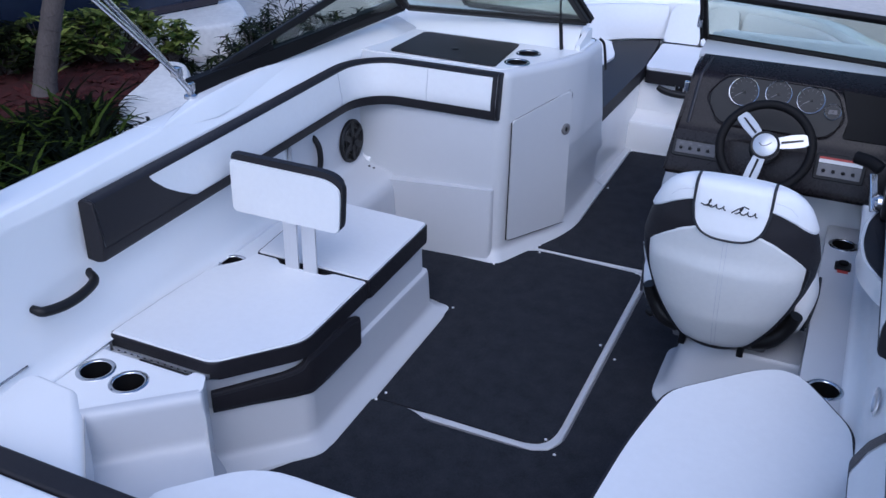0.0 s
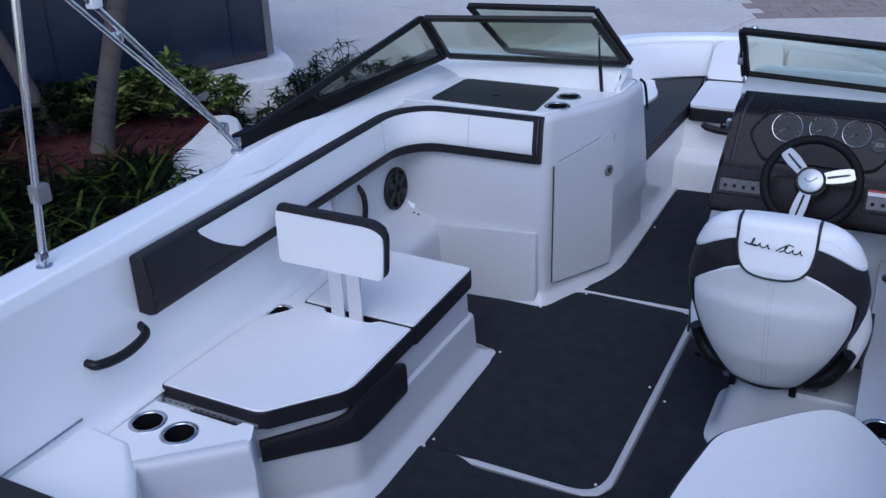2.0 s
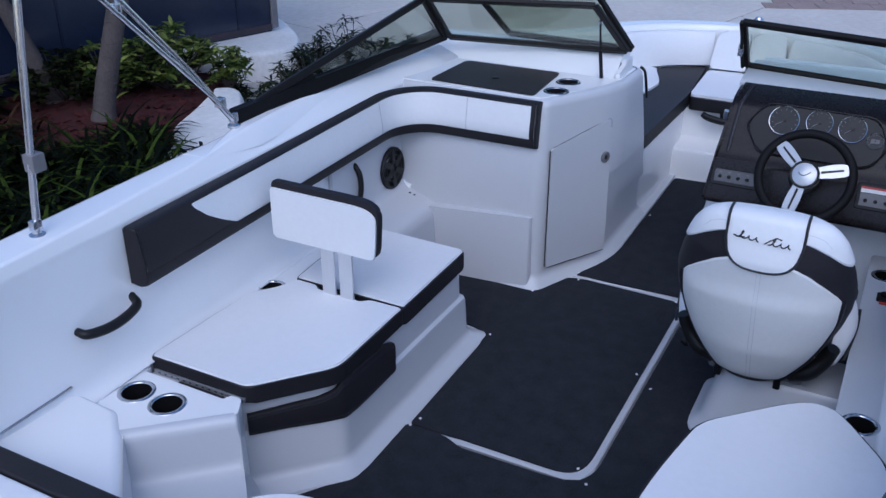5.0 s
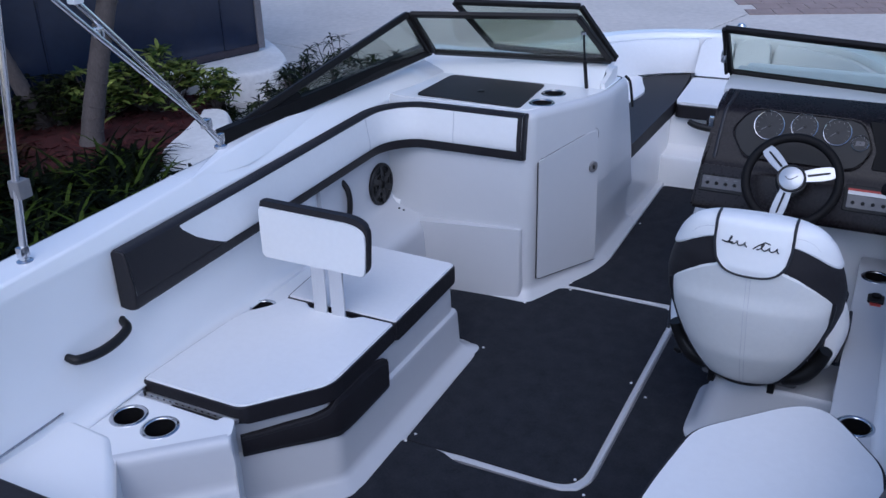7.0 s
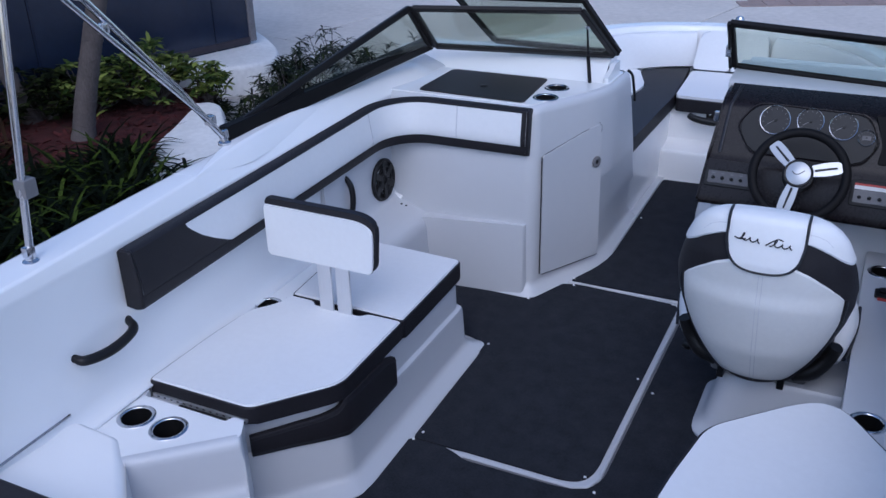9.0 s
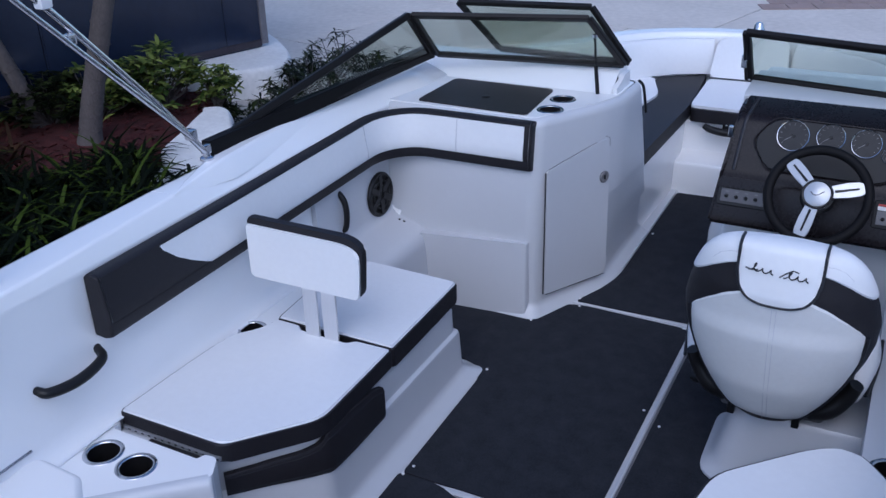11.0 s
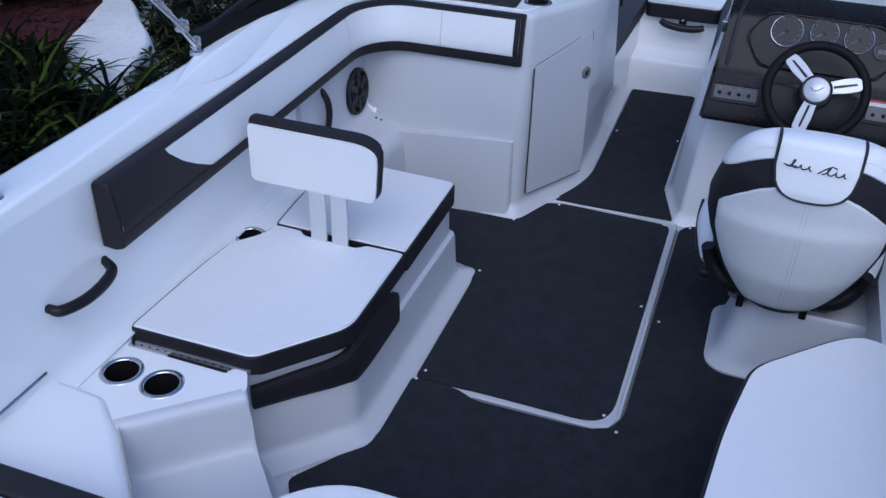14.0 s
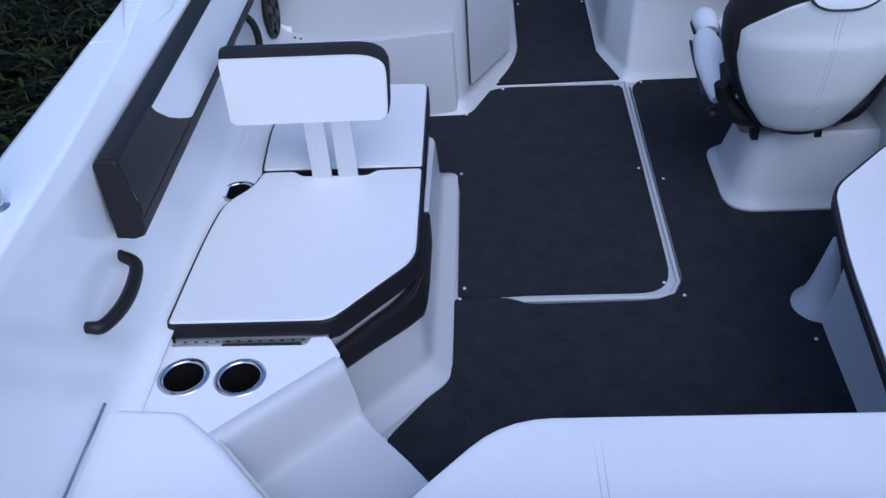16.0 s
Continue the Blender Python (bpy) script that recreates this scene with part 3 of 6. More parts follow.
for i, (p, q) in enumerate(zip(line_in, outer)):
    ring = []
    u = i / (len(line_in) - 1)
    z0 = spline(u, [(0, 0.209), (0.25, 0.205), (0.6, 0.194), (1, 0.190)])
    z1 = spline(u, [(0, 0.284), (0.20, 0.288), (0.40, 0.296), (0.52, 0.312), (0.60, 0.342), (0.85, 0.345), (0.95, 0.335), (1, 0.312)])
    for a, t in ((0, 0.0), (0.8, 0.0), (1.0, 0.1), (1.05, 0.5), (1.0, 0.9), (0.8, 1.0), (0, 1.0)):
        w = p.lerp(q, a)
        ring.append((w.x, w.y, z0 + (z1 - z0) * t))
    secs.append(ring)
kick = thing("kick_pad", "charcoal vinyl pad wrapped round the seat base corner", "pad", (-0.2, -0.45, 0.206))
part("pad", loft(bmesh.new(), secs, True, True), DARK, kick)
for k, lift in ((2, 0.004), (4, -0.004)):
    part("seam", tube(bmesh.new(), [(r[k][0], r[k][1], r[k][2] + lift) for r in secs], 0.0016, 6), PIPING, kick, "black stitched seam")

# flip-over backrest on two flat posts
back = thing("flip_backrest", "white flip-over backrest with charcoal edge on two posts", "backrest", (-0.38, 0.055, 0.40))
pts = rounded([(-0.616, 0.606, 0.012), (-0.184, 0.606, 0.012), (-0.172, 0.63, 0.02), (-0.163, 0.755, 0.03), (-0.166, 0.792, 0.04), (-0.212, 0.820, 0.05), (-0.610, 0.823, 0.012)], 0.012, 6)
bm = bmesh.new()
loft(bm, [[(x, 0.019, z) for x, z in pts], [(x, 0.047, z) for x, z in pts]], True, True)
bmesh.ops.bevel(bm, geom=[e for e in bm.edges if abs(e.verts[0].co.y - e.verts[1].co.y) < 1e-6], offset=0.008, segments=3, profile=0.6, affect="EDGES")
part("edge_band", bm, DARK, back, "charcoal vinyl edge")
pin = [(x, z) for x, z in rounded([(-0.615, 0.602, 0.012), (-0.184, 0.602, 0.012), (-0.178, 0.63, 0.02), (-0.171, 0.735, 0.03), (-0.175, 0.772, 0.04), (-0.222, 0.796, 0.05), (-0.613, 0.799, 0.010)], 0.02, 5)]
bm = bmesh.new()
loft(bm, [[(x, 0.011, z) for x, z in pin], [(x, 0.030, z) for x, z in pin]], True, True)
bmesh.ops.bevel(bm, geom=[e for e in bm.edges if abs(e.verts[0].co.y - 0.011) < 1e-6 and abs(e.verts[1].co.y - 0.011) < 1e-6], offset=0.008, segments=3, profile=0.6, affect="EDGES")
part("pad", bm, VINYL, back, "white vinyl face")
for x in (-0.391, -0.315):
    part("post", box(bmesh.new(), (x - 0.029, 0.026, 0.355), (x + 0.029, 0.036, 0.64), 0.004), ALU, back, "flat aluminium post")
part("socket", box(bmesh.new(), (-0.450, 0.018, 0.352), (-0.245, 0.075, 0.375), 0.004), BLACK, back)


# ---- coaming bolsters ----
def bolster(name, label, path, zb, zt, flip=False, notch=None, end_cap=True, at=None, band=0.022):
    """An upholstered coaming: charcoal band, white panel, charcoal band, with a charcoal aft end cut off on a slant."""
    p = [Vector(q) for q in path]
    acc = [0.0]
    for a, b in zip(p, p[1:]):
        acc.append(acc[-1] + (b - a).length)
    total = acc[-1]

    def along(s):
        s = min(max(s, 0), total)
        i = max(j for j in range(len(acc)) if acc[j] <= s + 1e-9)
        i = min(i, len(p) - 2)
        t = (s - acc[i]) / max(acc[i + 1] - acc[i], 1e-9)
        w = p[i].lerp(p[i + 1], t)
        a, b = along_raw(s - 0.03), along_raw(s + 0.03)
        d = (b - a).normalized()
        return w, Vector((d.y, -d.x))

    def along_raw(s):
        s = min(max(s, 0), total)
        i = min(max(j for j in range(len(acc)) if acc[j] <= s + 1e-9), len(p) - 2)
        return p[i].lerp(p[i + 1], (s - acc[i]) / max(acc[i + 1] - acc[i], 1e-9))

    def pos(s, o, z):
        w, n = along(s)
        x, y = w + n * o
        return ((2 * CX - x) if flip else x, y, z + spline(s, [(0, -0.016), (0.6, -0.010), (1.5, 0.004)]))

    h = zt - zb
    bottom = [(0.004, zb), (0.045, zb - 0.004), (0.064, zb + 0.002), (0.071, zb + 0.018), (0.071, zb + 0.045)]
    panel = [(0.069, zb + 0.044), (0.074, zb + 0.058), (0.073, zb + 0.09), (0.066, zb + h * 0.62), (0.060, zt - 0.030), (0.0565, zt - 0.011)]
    top = [(0.058, zt - 0.012), (0.057, zt - 0.005), (0.050, zt), (0.035, zt + 0.002), (0.010, zt + 0.001), (0.004, zt - 0.006)]
    ob = thing(name, label, "bolster", at or (path[0][0] if not flip else 2 * CX - path[0][0], path[0][1], zb))
    N = 64
    if notch:
        cut = lambda z: notch[0] + (notch[1] - notch[0]) * max(0.0, (zt - 0.011 - z) / (h - 0.062)) ** 1.5
    else:
        cut = lambda z: 0.0

    def strip(row, s0, s1, n):
        return [[pos(s0(z) + (s1(z) - s0(z)) * i / n, o, z) for o, z in row] for i in range(n + 1)]
    full = lambda z: total
    zero = lambda z: 0.0
    part("lower_band", loft(bmesh.new(), strip(bottom, zero, full, N)), DARK, ob)
    part("upper_band", loft(bmesh.new(), strip(top, zero, full, N)), DARK, ob)
    part("panel", loft(bmesh.new(), strip(panel, cut, full, N)), VINYL, ob, "white vinyl panel")
    if notch:
        part("aft_panel", loft(bmesh.new(), strip(panel, zero, cut, 12)), DARK, ob, "charcoal vinyl end panel")
    # ends
    ends = [(0.0, -0.008)] + ([(total, 0.008)] if end_cap else [])
    for s, e in ends:
        w, n = along(s)
        d = Vector((-n.y, n.x)) * (1 if e > 0 else -1)
        bm = bmesh.new()
        prof = bottom[:-1] + panel[1:-1] + top[1:]
        rows = []
        for k, sh in ((0.0, 0.98), (0.006, 0.97), (0.010, 0.90)):
            row = []
            for o, z in prof:
                q = w + n * (o * sh) + d * k
                zz = (z - (zb + zt) / 2) * (1 - (1 - sh) * 0.3) + (zb + zt) / 2
                row.append(((2 * CX - q.x) if flip else q.x, q.y, zz + spline(s, [(0, -0.016), (0.6, -0.010), (1.5, 0.004)])))
            rows.append(row)
        loft(bm, rows)
        bm.faces.new([bm.verts[i] for i in range(len(bm.verts) - len(prof), len(bm.verts))]) if not bm.verts.ensure_lookup_table() else None
        part("end_cap", bm, DARK, ob)
    if end_cap:
        # charcoal upright closing the panel
        rowsd = [[pos(total - band + band * i / 3, o + 0.002, z) for o, z in panel] for i in range(4)]
        part("end_band", loft(bmesh.new(), rowsd), DARK, ob)
    seam_s = [0.62 * total, 0.86 * total] if notch else []
    for s in seam_s:
        part("seam", tube(bmesh.new(), [pos(s, o + 0.0005, z) for o, z in panel], 0.0018, 6), STITCH, ob)
    return ob


arc = [(-0.742, -0.555), (-0.742, 0.0), (-0.742, 0.5), (-0.742, 0.85)] + [(-0.742 + 0.24 * (1 - math.cos(a)), 0.925 + 0.260 * math.sin(a)) for a in np.radians(range(0, 91, 9))] + [(-0.3, 1.188), (-0.048, 1.190)]
bolster("coaming_bolster", "white and charcoal padded coaming bolster curving round the lounge", arc, 0.668, 0.870, False, (0.245, 0.435), True, (-0.742, 0.3, 0.648))


# ---- port console ----
console = thing("port_console", "white moulded port console with locker door", "console", (-0.3, 1.5, 0))


def console_ring(z, ya, o):
    yf = 2.20 - 0.36 * max(z, 0)
    xf = spline(z, [(0.0, 0.172), (0.06, 0.176), (0.45, 0.203)])
    of = min(o, 0.042)
    xm = spline(z, [(0.0, 0.172), (0.06, 0.150), (0.45, 0.186), (0.475, 0.204)])  # toe recess, whose upper edge falls towards the bow
    xn = spline(z, [(0.0, 0.172), (0.06, 0.160), (0.25, 0.180), (0.275, 0.204), (0.45, 0.205)])
    return [(x, y, z) for x, y in rounded([(-0.78, ya - o), (-0.022 + o * 0.6, ya - o, 0.045), (xf - 0.040 + o, 1.49, 0.06), (xm + of, 1.63, 0.05), (xn + of * 0.8, yf, 0.05), (-0.78, yf + 0.05)], 0.03, 5)]


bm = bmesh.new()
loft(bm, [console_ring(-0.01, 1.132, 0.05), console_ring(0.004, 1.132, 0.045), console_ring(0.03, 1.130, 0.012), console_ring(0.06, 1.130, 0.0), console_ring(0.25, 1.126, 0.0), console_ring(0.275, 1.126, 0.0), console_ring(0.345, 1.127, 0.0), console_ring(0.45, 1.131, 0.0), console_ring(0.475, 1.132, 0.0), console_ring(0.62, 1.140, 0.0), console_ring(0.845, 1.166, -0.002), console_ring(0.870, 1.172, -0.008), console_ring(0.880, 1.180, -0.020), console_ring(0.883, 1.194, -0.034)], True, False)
part("body", bm, GEL_SHADED, console, angle=60)
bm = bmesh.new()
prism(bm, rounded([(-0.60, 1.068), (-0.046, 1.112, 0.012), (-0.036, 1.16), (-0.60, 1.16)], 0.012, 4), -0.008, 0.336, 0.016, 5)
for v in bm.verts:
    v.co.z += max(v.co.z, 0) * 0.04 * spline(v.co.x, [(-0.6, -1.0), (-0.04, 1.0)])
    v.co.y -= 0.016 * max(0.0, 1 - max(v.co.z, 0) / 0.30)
part("ledge", bm, GEL_SHADED, console, angle=60)
CUPS_FWD = [(-0.035, 1.478), (-0.032, 1.320)]
bm = bmesh.new()
plate(bm, rounded([(-0.80, 1.196), (-0.05, 1.196, 0.03), (0.130, 1.50, 0.05), (0.168, 1.63, 0.05), (0.173, 1.86), (-0.80, 1.86)], 0.03, 4), 0.884, [(x, y, 0.048) for x, y in CUPS_FWD], 0.02)
part("top", bm, GEL, console)
for x, y in CUPS_FWD:
    cup_holder(x, y, 0.884, 0.048, "stainless ringed drink holder in console top")
bm = bmesh.new()
extrude_profile(bm, [(1.615, 0.880), (1.64, 0.892), (1.70, 0.950), (1.73, 0.968), (1.84, 0.968), (1.84, 0.80), (1.615, 0.80)], "x", -0.86, 0.158)
bmesh.ops.bevel(bm, geom=[e for e in bm.edges if all(v.co.x > 0.15 for v in e.verts)], offset=0.022, segments=4, affect="EDGES")
part("cowl", bm, GEL, console)
lid = part("lid", prism(bmesh.new(), rounded([(-0.612, 1.222), (-0.092, 1.205), (-0.118, 1.592), (-0.606, 1.592)], 0.025, 4), 0.880, 0.890, 0.003, 2), TINT, console, "dark tinted hatch lid")
part("lid_latch", lathe(bmesh.new(), [(0.018, 0.0), (0.018, 0.004), (0.012, 0.006), (0, 0.006)], 16, Matrix.Translation((-0.35, 1.37, 0.889))), BLACK, lid)
# locker door on the slanted face
DF = Vector((-0.010, 1.145, 0))
DD = Vector((0.185, 0.40, 0)).normalized()
DN = Vector((DD.y, -DD.x, 0))
DM = Matrix((DD, Vector((0, 0, 1)), DN)).transposed().to_4x4()
DM.translation = DF + DN * 0.004
bm = bmesh.new()
prism(bm, rounded([(0.040, 0.085, 0.015), (0.430, 0.065, 0.03), (0.415, 0.735, 0.05), (0.040, 0.665, 0.015)], 0.02, 5), 0.0, 0.007, 0.004, 2)
bmesh.ops.transform(bm, matrix=DM, verts=bm.verts)
door = part("locker_door", bm, GEL_SHADED, console)
bm = bmesh.new()
tube(bm, [DM @ Vector((0.034, 0.09, 0.004)), DM @ Vector((0.034, 0.66, 0.004))], 0.0028, 6)
tube(bm, [DM @ Vector((0.052, 0.080, 0.003)), DM @ Vector((0.43, 0.060, 0.003))], 0.0016, 6)
tube(bm, [DM @ Vector((0.052, 0.670, 0.003)), DM @ Vector((0.36, 0.728, 0.003)), DM @ Vector((0.40, 0.737, 0.003)), DM @ Vector((0.418, 0.72, 0.003)), DM @ Vector((0.421, 0.60, 0.003))], 0.0010, 6)
part("door_gap", bm, PIPING, door, "dark gap round the door")
part("lock", lathe(bmesh.new(), [(0.027, 0.0), (0.027, 0.006), (0.023, 0.009), (0.013, 0.008), (0.012, 0.004), (0, 0.004)], 24, Matrix.Translation(DM @ Vector((0.385, 0.553, 0.007))) @ DM.to_3x3().to_4x4()), GREYSW, door, "round dark metal lock")
part("key_slot", box(bmesh.new(), (-0.003, -0.009, 0), (0.003, 0.009, 0.009), 0, Matrix.Translation(DM @ Vector((0.385, 0.553, 0.007))) @ DM.to_3x3().to_4x4()), BLACK, door)


# ---- speaker, handles ----
def speaker(x, y, z, r, way, label):
    ob = thing("speaker", label, "speaker", (x, y, z))
    m = Matrix.Translation((x, y, z)) @ Vector(way).to_track_quat("Z", "X").to_matrix().to_4x4()
    part("rim", lathe(bmesh.new(), [(r, 0), (r, 0.008), (r * 0.95, 0.014), (r * 0.86, 0.014), (r * 0.82, 0.006)], 40, m), BLACK, ob)
    part("cone", lathe(bmesh.new(), [(r * 0.84, 0.006), (r * 0.5, -0.004), (r * 0.25, 0.0), (r * 0.22, 0.006), (0, 0.011)], 32, m), BLACK, ob, "dark speaker cone")
    for k in range(6):
        a = k * math.pi / 3
        part("spoke", beam(bmesh.new(), m @ Vector((0.18 * r * math.cos(a), 0.18 * r * math.sin(a), 0.012)), m @ Vector((0.9 * r * math.cos(a), 0.9 * r * math.sin(a), 0.013)), 0.030, 0.006, m.to_3x3() @ Vector((0, 0, 1))), BLACK, ob)
    for rr in (0.35, 0.62):
        part("grille_ring", tube(bmesh.new(), [m @ Vector((rr * r * math.cos(a), rr * r * math.sin(a), 0.012)) for a in np.linspace(0, 2 * math.pi, 28)[:-1]], 0.004, 6, True), BLACK, ob)
    return ob


speaker(-0.714, 1.030, 0.500, 0.100, (1, 0.0, 0.05), "black round speaker in the footwell wall")


def handle(pts, label, fat=0.0165):
    ob = thing("grab_handle", label, "handle", pts[0])
    part("grip", tube(bmesh.new(), curve_points(pts, 8), lambda t: fat * (0.72 + 0.28 * math.sin(math.pi * t) ** 0.5), 12), BLACK, ob)
    for p in (pts[0], pts[-1]):
        part("foot", lathe(bmesh.new(), [(0.013, -0.012), (0.013, 0.003), (0.009, 0.007), (0, 0.008)], 16, Matrix.Translation(p) @ Vector((1, 0, 0)).to_track_quat("Z", "Y").to_matrix().to_4x4()), BLACK, ob)
    return ob


handle([(-0.748, -0.790, 0.590), (-0.722, -0.778, 0.583), (-0.706, -0.71, 0.575), (-0.701, -0.640, 0.580), (-0.708, -0.585, 0.594), (-0.746, -0.565, 0.606)], "black curved grab handle on the white side wall")
handle([(-0.740, 0.735, 0.615), (-0.722, 0.735, 0.610), (-0.700, 0.735, 0.575), (-0.694, 0.735, 0.52), (-0.704, 0.735, 0.46), (-0.728, 0.735, 0.44)], "black curved grab handle below the bolster", 0.013)


# ---- trailer under the hull ----
trailer = thing("boat_trailer", "grey steel boat trailer under the hull", "trailer", (CX, 0, -1.0))
for s in (-1, 1):
    part("frame_rail", box(bmesh.new(), (CX + s * 0.62 - 0.03, -2.0, -0.74), (CX + s * 0.62 + 0.03, 2.4, -0.64), 0.006), ALU, trailer)
    part("bunk", box(bmesh.new(), (CX + s * 0.45 - 0.05, -2.1, -0.66), (CX + s * 0.45 + 0.05, 1.6, -0.42), 0.01), CARPET, trailer, "carpeted hull bunk")
    for y in (-0.9, -0.2):
        m = Matrix.Translation((CX + s * 0.98, y, -0.70)) @ Matrix.Rotation(radians(90), 4, "Y")
        tyre = part("tyre", lathe(bmesh.new(), [(0.17, -0.085), (0.27, -0.09), (0.30, -0.06), (0.30, 0.06), (0.27, 0.09), (0.17, 0.085)], 32, m), RUBBER, trailer, "black rubber tyre")
        part("rim", lathe(bmesh.new(), [(0, 0.03), (0.06, 0.05), (0.14, 0.03), (0.175, 0.08), (0.175, -0.08), (0, -0.06)], 24, m), STEEL, tyre, "steel rim")
for y in (-1.8, -0.9, -0.2, 0.9, 2.0):
    part("cross_bar", box(bmesh.new(), (CX - 1.0 if -1 < y < 0 else CX - 0.64, y - 0.03, -0.74), (CX + 1.0 if -1 < y < 0 else CX + 0.64, y + 0.03, -0.66), 0.006), ALU, trailer)
part("tongue", beam(bmesh.new(), (CX, 1.9, -0.72), (CX, 4.6, -0.72), 0.09, 0.09), ALU, trailer)
part("jack", tube(bmesh.new(), [(CX, 4.4, -1.0), (CX, 4.4, -0.5)], 0.03, 12), ALU, trailer)


# ---- windshield ----
wind = thing("windshield", "dark framed boat windshield with open centre door", "windshield", (CX, 1.7, 0.97))


def pane(corners, name, w=0.030, parent=wind):
    """A framed pane: a thin sheet with four bars along its edges."""
    c = [Vector(p) for p in corners]
    n = (c[1] - c[0]).cross(c[3] - c[0]).normalized()
    ob = part(name, loft(bmesh.new(), [[p + n * 0.002 for p in c], [p - n * 0.002 for p in c]], True, True), GLASS, parent, "clear smoked pane")
    ob.visible_shadow = False
    for i in range(4):
        p, q = c[i], c[(i + 1) % 4]
        if (q - p).length > 0.03:
            part("frame_bar", beam(bmesh.new(), p, q, w, 0.022, n), BRONZE, parent, "dark metal frame bar")


pane([(-0.725, 1.635, 0.982), (0.150, 1.735, 0.990), (0.045, 1.545, 1.222), (-0.690, 1.345, 1.222)], "front_pane")
pane([(-0.885, 0.16, 0.966), (-0.740, 1.615, 0.982), (-0.705, 1.335, 1.222), (-0.868, 0.40, 1.010)], "side_pane")
pane([(0.690, 1.735, 0.990), (1.525, 1.635, 0.982), (1.49, 1.345, 1.222), (0.690, 1.515, 1.222)], "front_pane")
pane([(1.540, 1.615, 0.982), (1.685, 0.16, 0.966), (1.668, 0.40, 1.010), (1.505, 1.335, 1.222)], "side_pane")
pane([(-0.47, 1.79, 0.995), (0.165, 1.765, 0.995), (0.000, 1.71, 1.235), (-0.60, 1.62, 1.235)], "door_pane", 0.026)
for s in (1, -1):
    f = (lambda p: p) if s == 1 else (lambda p: (2 * CX - p[0], *p[1:]))
    part("base_gasket", beam(bmesh.new(), f((-0.882, 0.17, 0.972)), f((-0.757, 1.64, 0.995)), 0.042, 0.062), RUBBER, wind, "black rubber gasket")
    # Added black wedge covers the pane's narrow, dark-looking end.
    c = [Vector(f(p)) for p in ((-0.885, 0.16, 0.966), (-0.828, 0.66, 0.975), (-0.834, 0.60, 1.056), (-0.868, 0.40, 1.010))]
    n = (c[1] - c[0]).cross(c[3] - c[0]).normalized() * 0.006
    part("corner_plate", loft(bmesh.new(), [[p + n for p in c], [p - n for p in c]], True, True), RUBBER, wind, "black wedge filling the narrow end of the side pane")
strut = part("gas_strut", tube(bmesh.new(), [(0.078, 1.605, 0.888), (0.072, 1.58, 1.02)], 0.009, 8), BLACK, wind)
part("strut_rod", tube(bmesh.new(), [(0.072, 1.58, 1.02), (0.068, 1.565, 1.145)], 0.005, 8), BLACK, strut)
part("strut_pin", lathe(bmesh.new(), [(0.012, 0), (0.012, 0.012), (0, 0.016)], 10, Matrix.Translation((0.067, 1.562, 1.142))), STEEL, strut)
part("latch_post", tube(bmesh.new(), [(0.680, 1.70, 0.99), (0.682, 1.60, 1.10), (0.686, 1.53, 1.20)], 0.007, 8), BRONZE, wind)
part("latch", box(bmesh.new(), (0.668, 1.60, 1.06), (0.690, 1.63, 1.11), 0.004), STEEL, wind, "chrome door latch")

# ---- helm ----
helm = thing("helm_console", "white moulded helm console with dark dash", "console", (1.1, 1.5, 0))


def helm_ring(z, ya, o):
    return [(x, y, z) for x, y in rounded([(0.668 - o, ya - o, 0.03), (1.56, ya - o), (1.56, 2.15), (0.590 - o, 2.15), (0.590 - o, 1.60, 0.05)], 0.02, 4)]


bm = bmesh.new()
loft(bm, [helm_ring(-0.01, 1.345, 0.03), helm_ring(0.02, 1.345, 0.012), helm_ring(0.05, 1.347, 0.0), helm_ring(0.30, 1.36, -0.02), helm_ring(0.33, 1.345, -0.02), helm_ring(0.55, 1.33, -0.06), helm_ring(0.86, 1.46, -0.115), helm_ring(0.92, 1.50, -0.115), helm_ring(0.935, 1.52, -0.12)], True, True)
part("body", bm, GEL, helm)
bm = bmesh.new()
extrude_profile(bm, [(1.564, 0.88), (1.564, 0.960), (1.576, 0.969), (1.61, 0.974), (1.66, 0.980), (1.74, 0.984), (1.92, 0.975), (1.92, 0.88)], "x", 0.702, 1.62)
part("cowl", bm, GEL_SHADED, helm)
DASHP = [(1.235, 0.545), (1.205, 0.550), (1.196, 0.565), (1.200, 0.590), (1.245, 0.705), (1.262, 0.725), (1.275, 0.732), (1.300, 0.760), (1.375, 0.905), (1.398, 0.926), (1.425, 0.938), (1.480, 0.952), (1.545, 0.966), (1.560, 0.965), (1.568, 0.950), (1.568, 0.60), (1.33, 0.545)]
bm = bmesh.new()
extrude_profile(bm, DASHP, "x", 0.690, 1.560)
bmesh.ops.bevel(bm, geom=[e for e in bm.edges if all(v.co.x < 0.691 for v in e.verts)], offset=0.012, segments=3, affect="EDGES")
for v in bm.verts:
    if v.co.x < 0.75:
        v.co.x += 0.10 * (v.co.z - 0.72)
dash = part("dash", bm, DASH, helm, "dark gloss dash moulding")
PN = Vector((0, -0.888, 0.459)).normalized()  # normal of the gauge panel
PT = Vector((0, 0.459, 0.888)).normalized()


def on_panel(x, s, d=0.0):
    """A place on the gauge panel: x across, s metres up it from its foot."""
    return Vector((x, 1.300, 0.760)) + PT * s + PN * d


def panel_matrix(x, s, d=0.0):
    m = Matrix((Vector((1, 0, 0)), PT, PN)).transposed().to_4x4()
    m.translation = on_panel(x, s, d)
    return m


bm = bmesh.new()
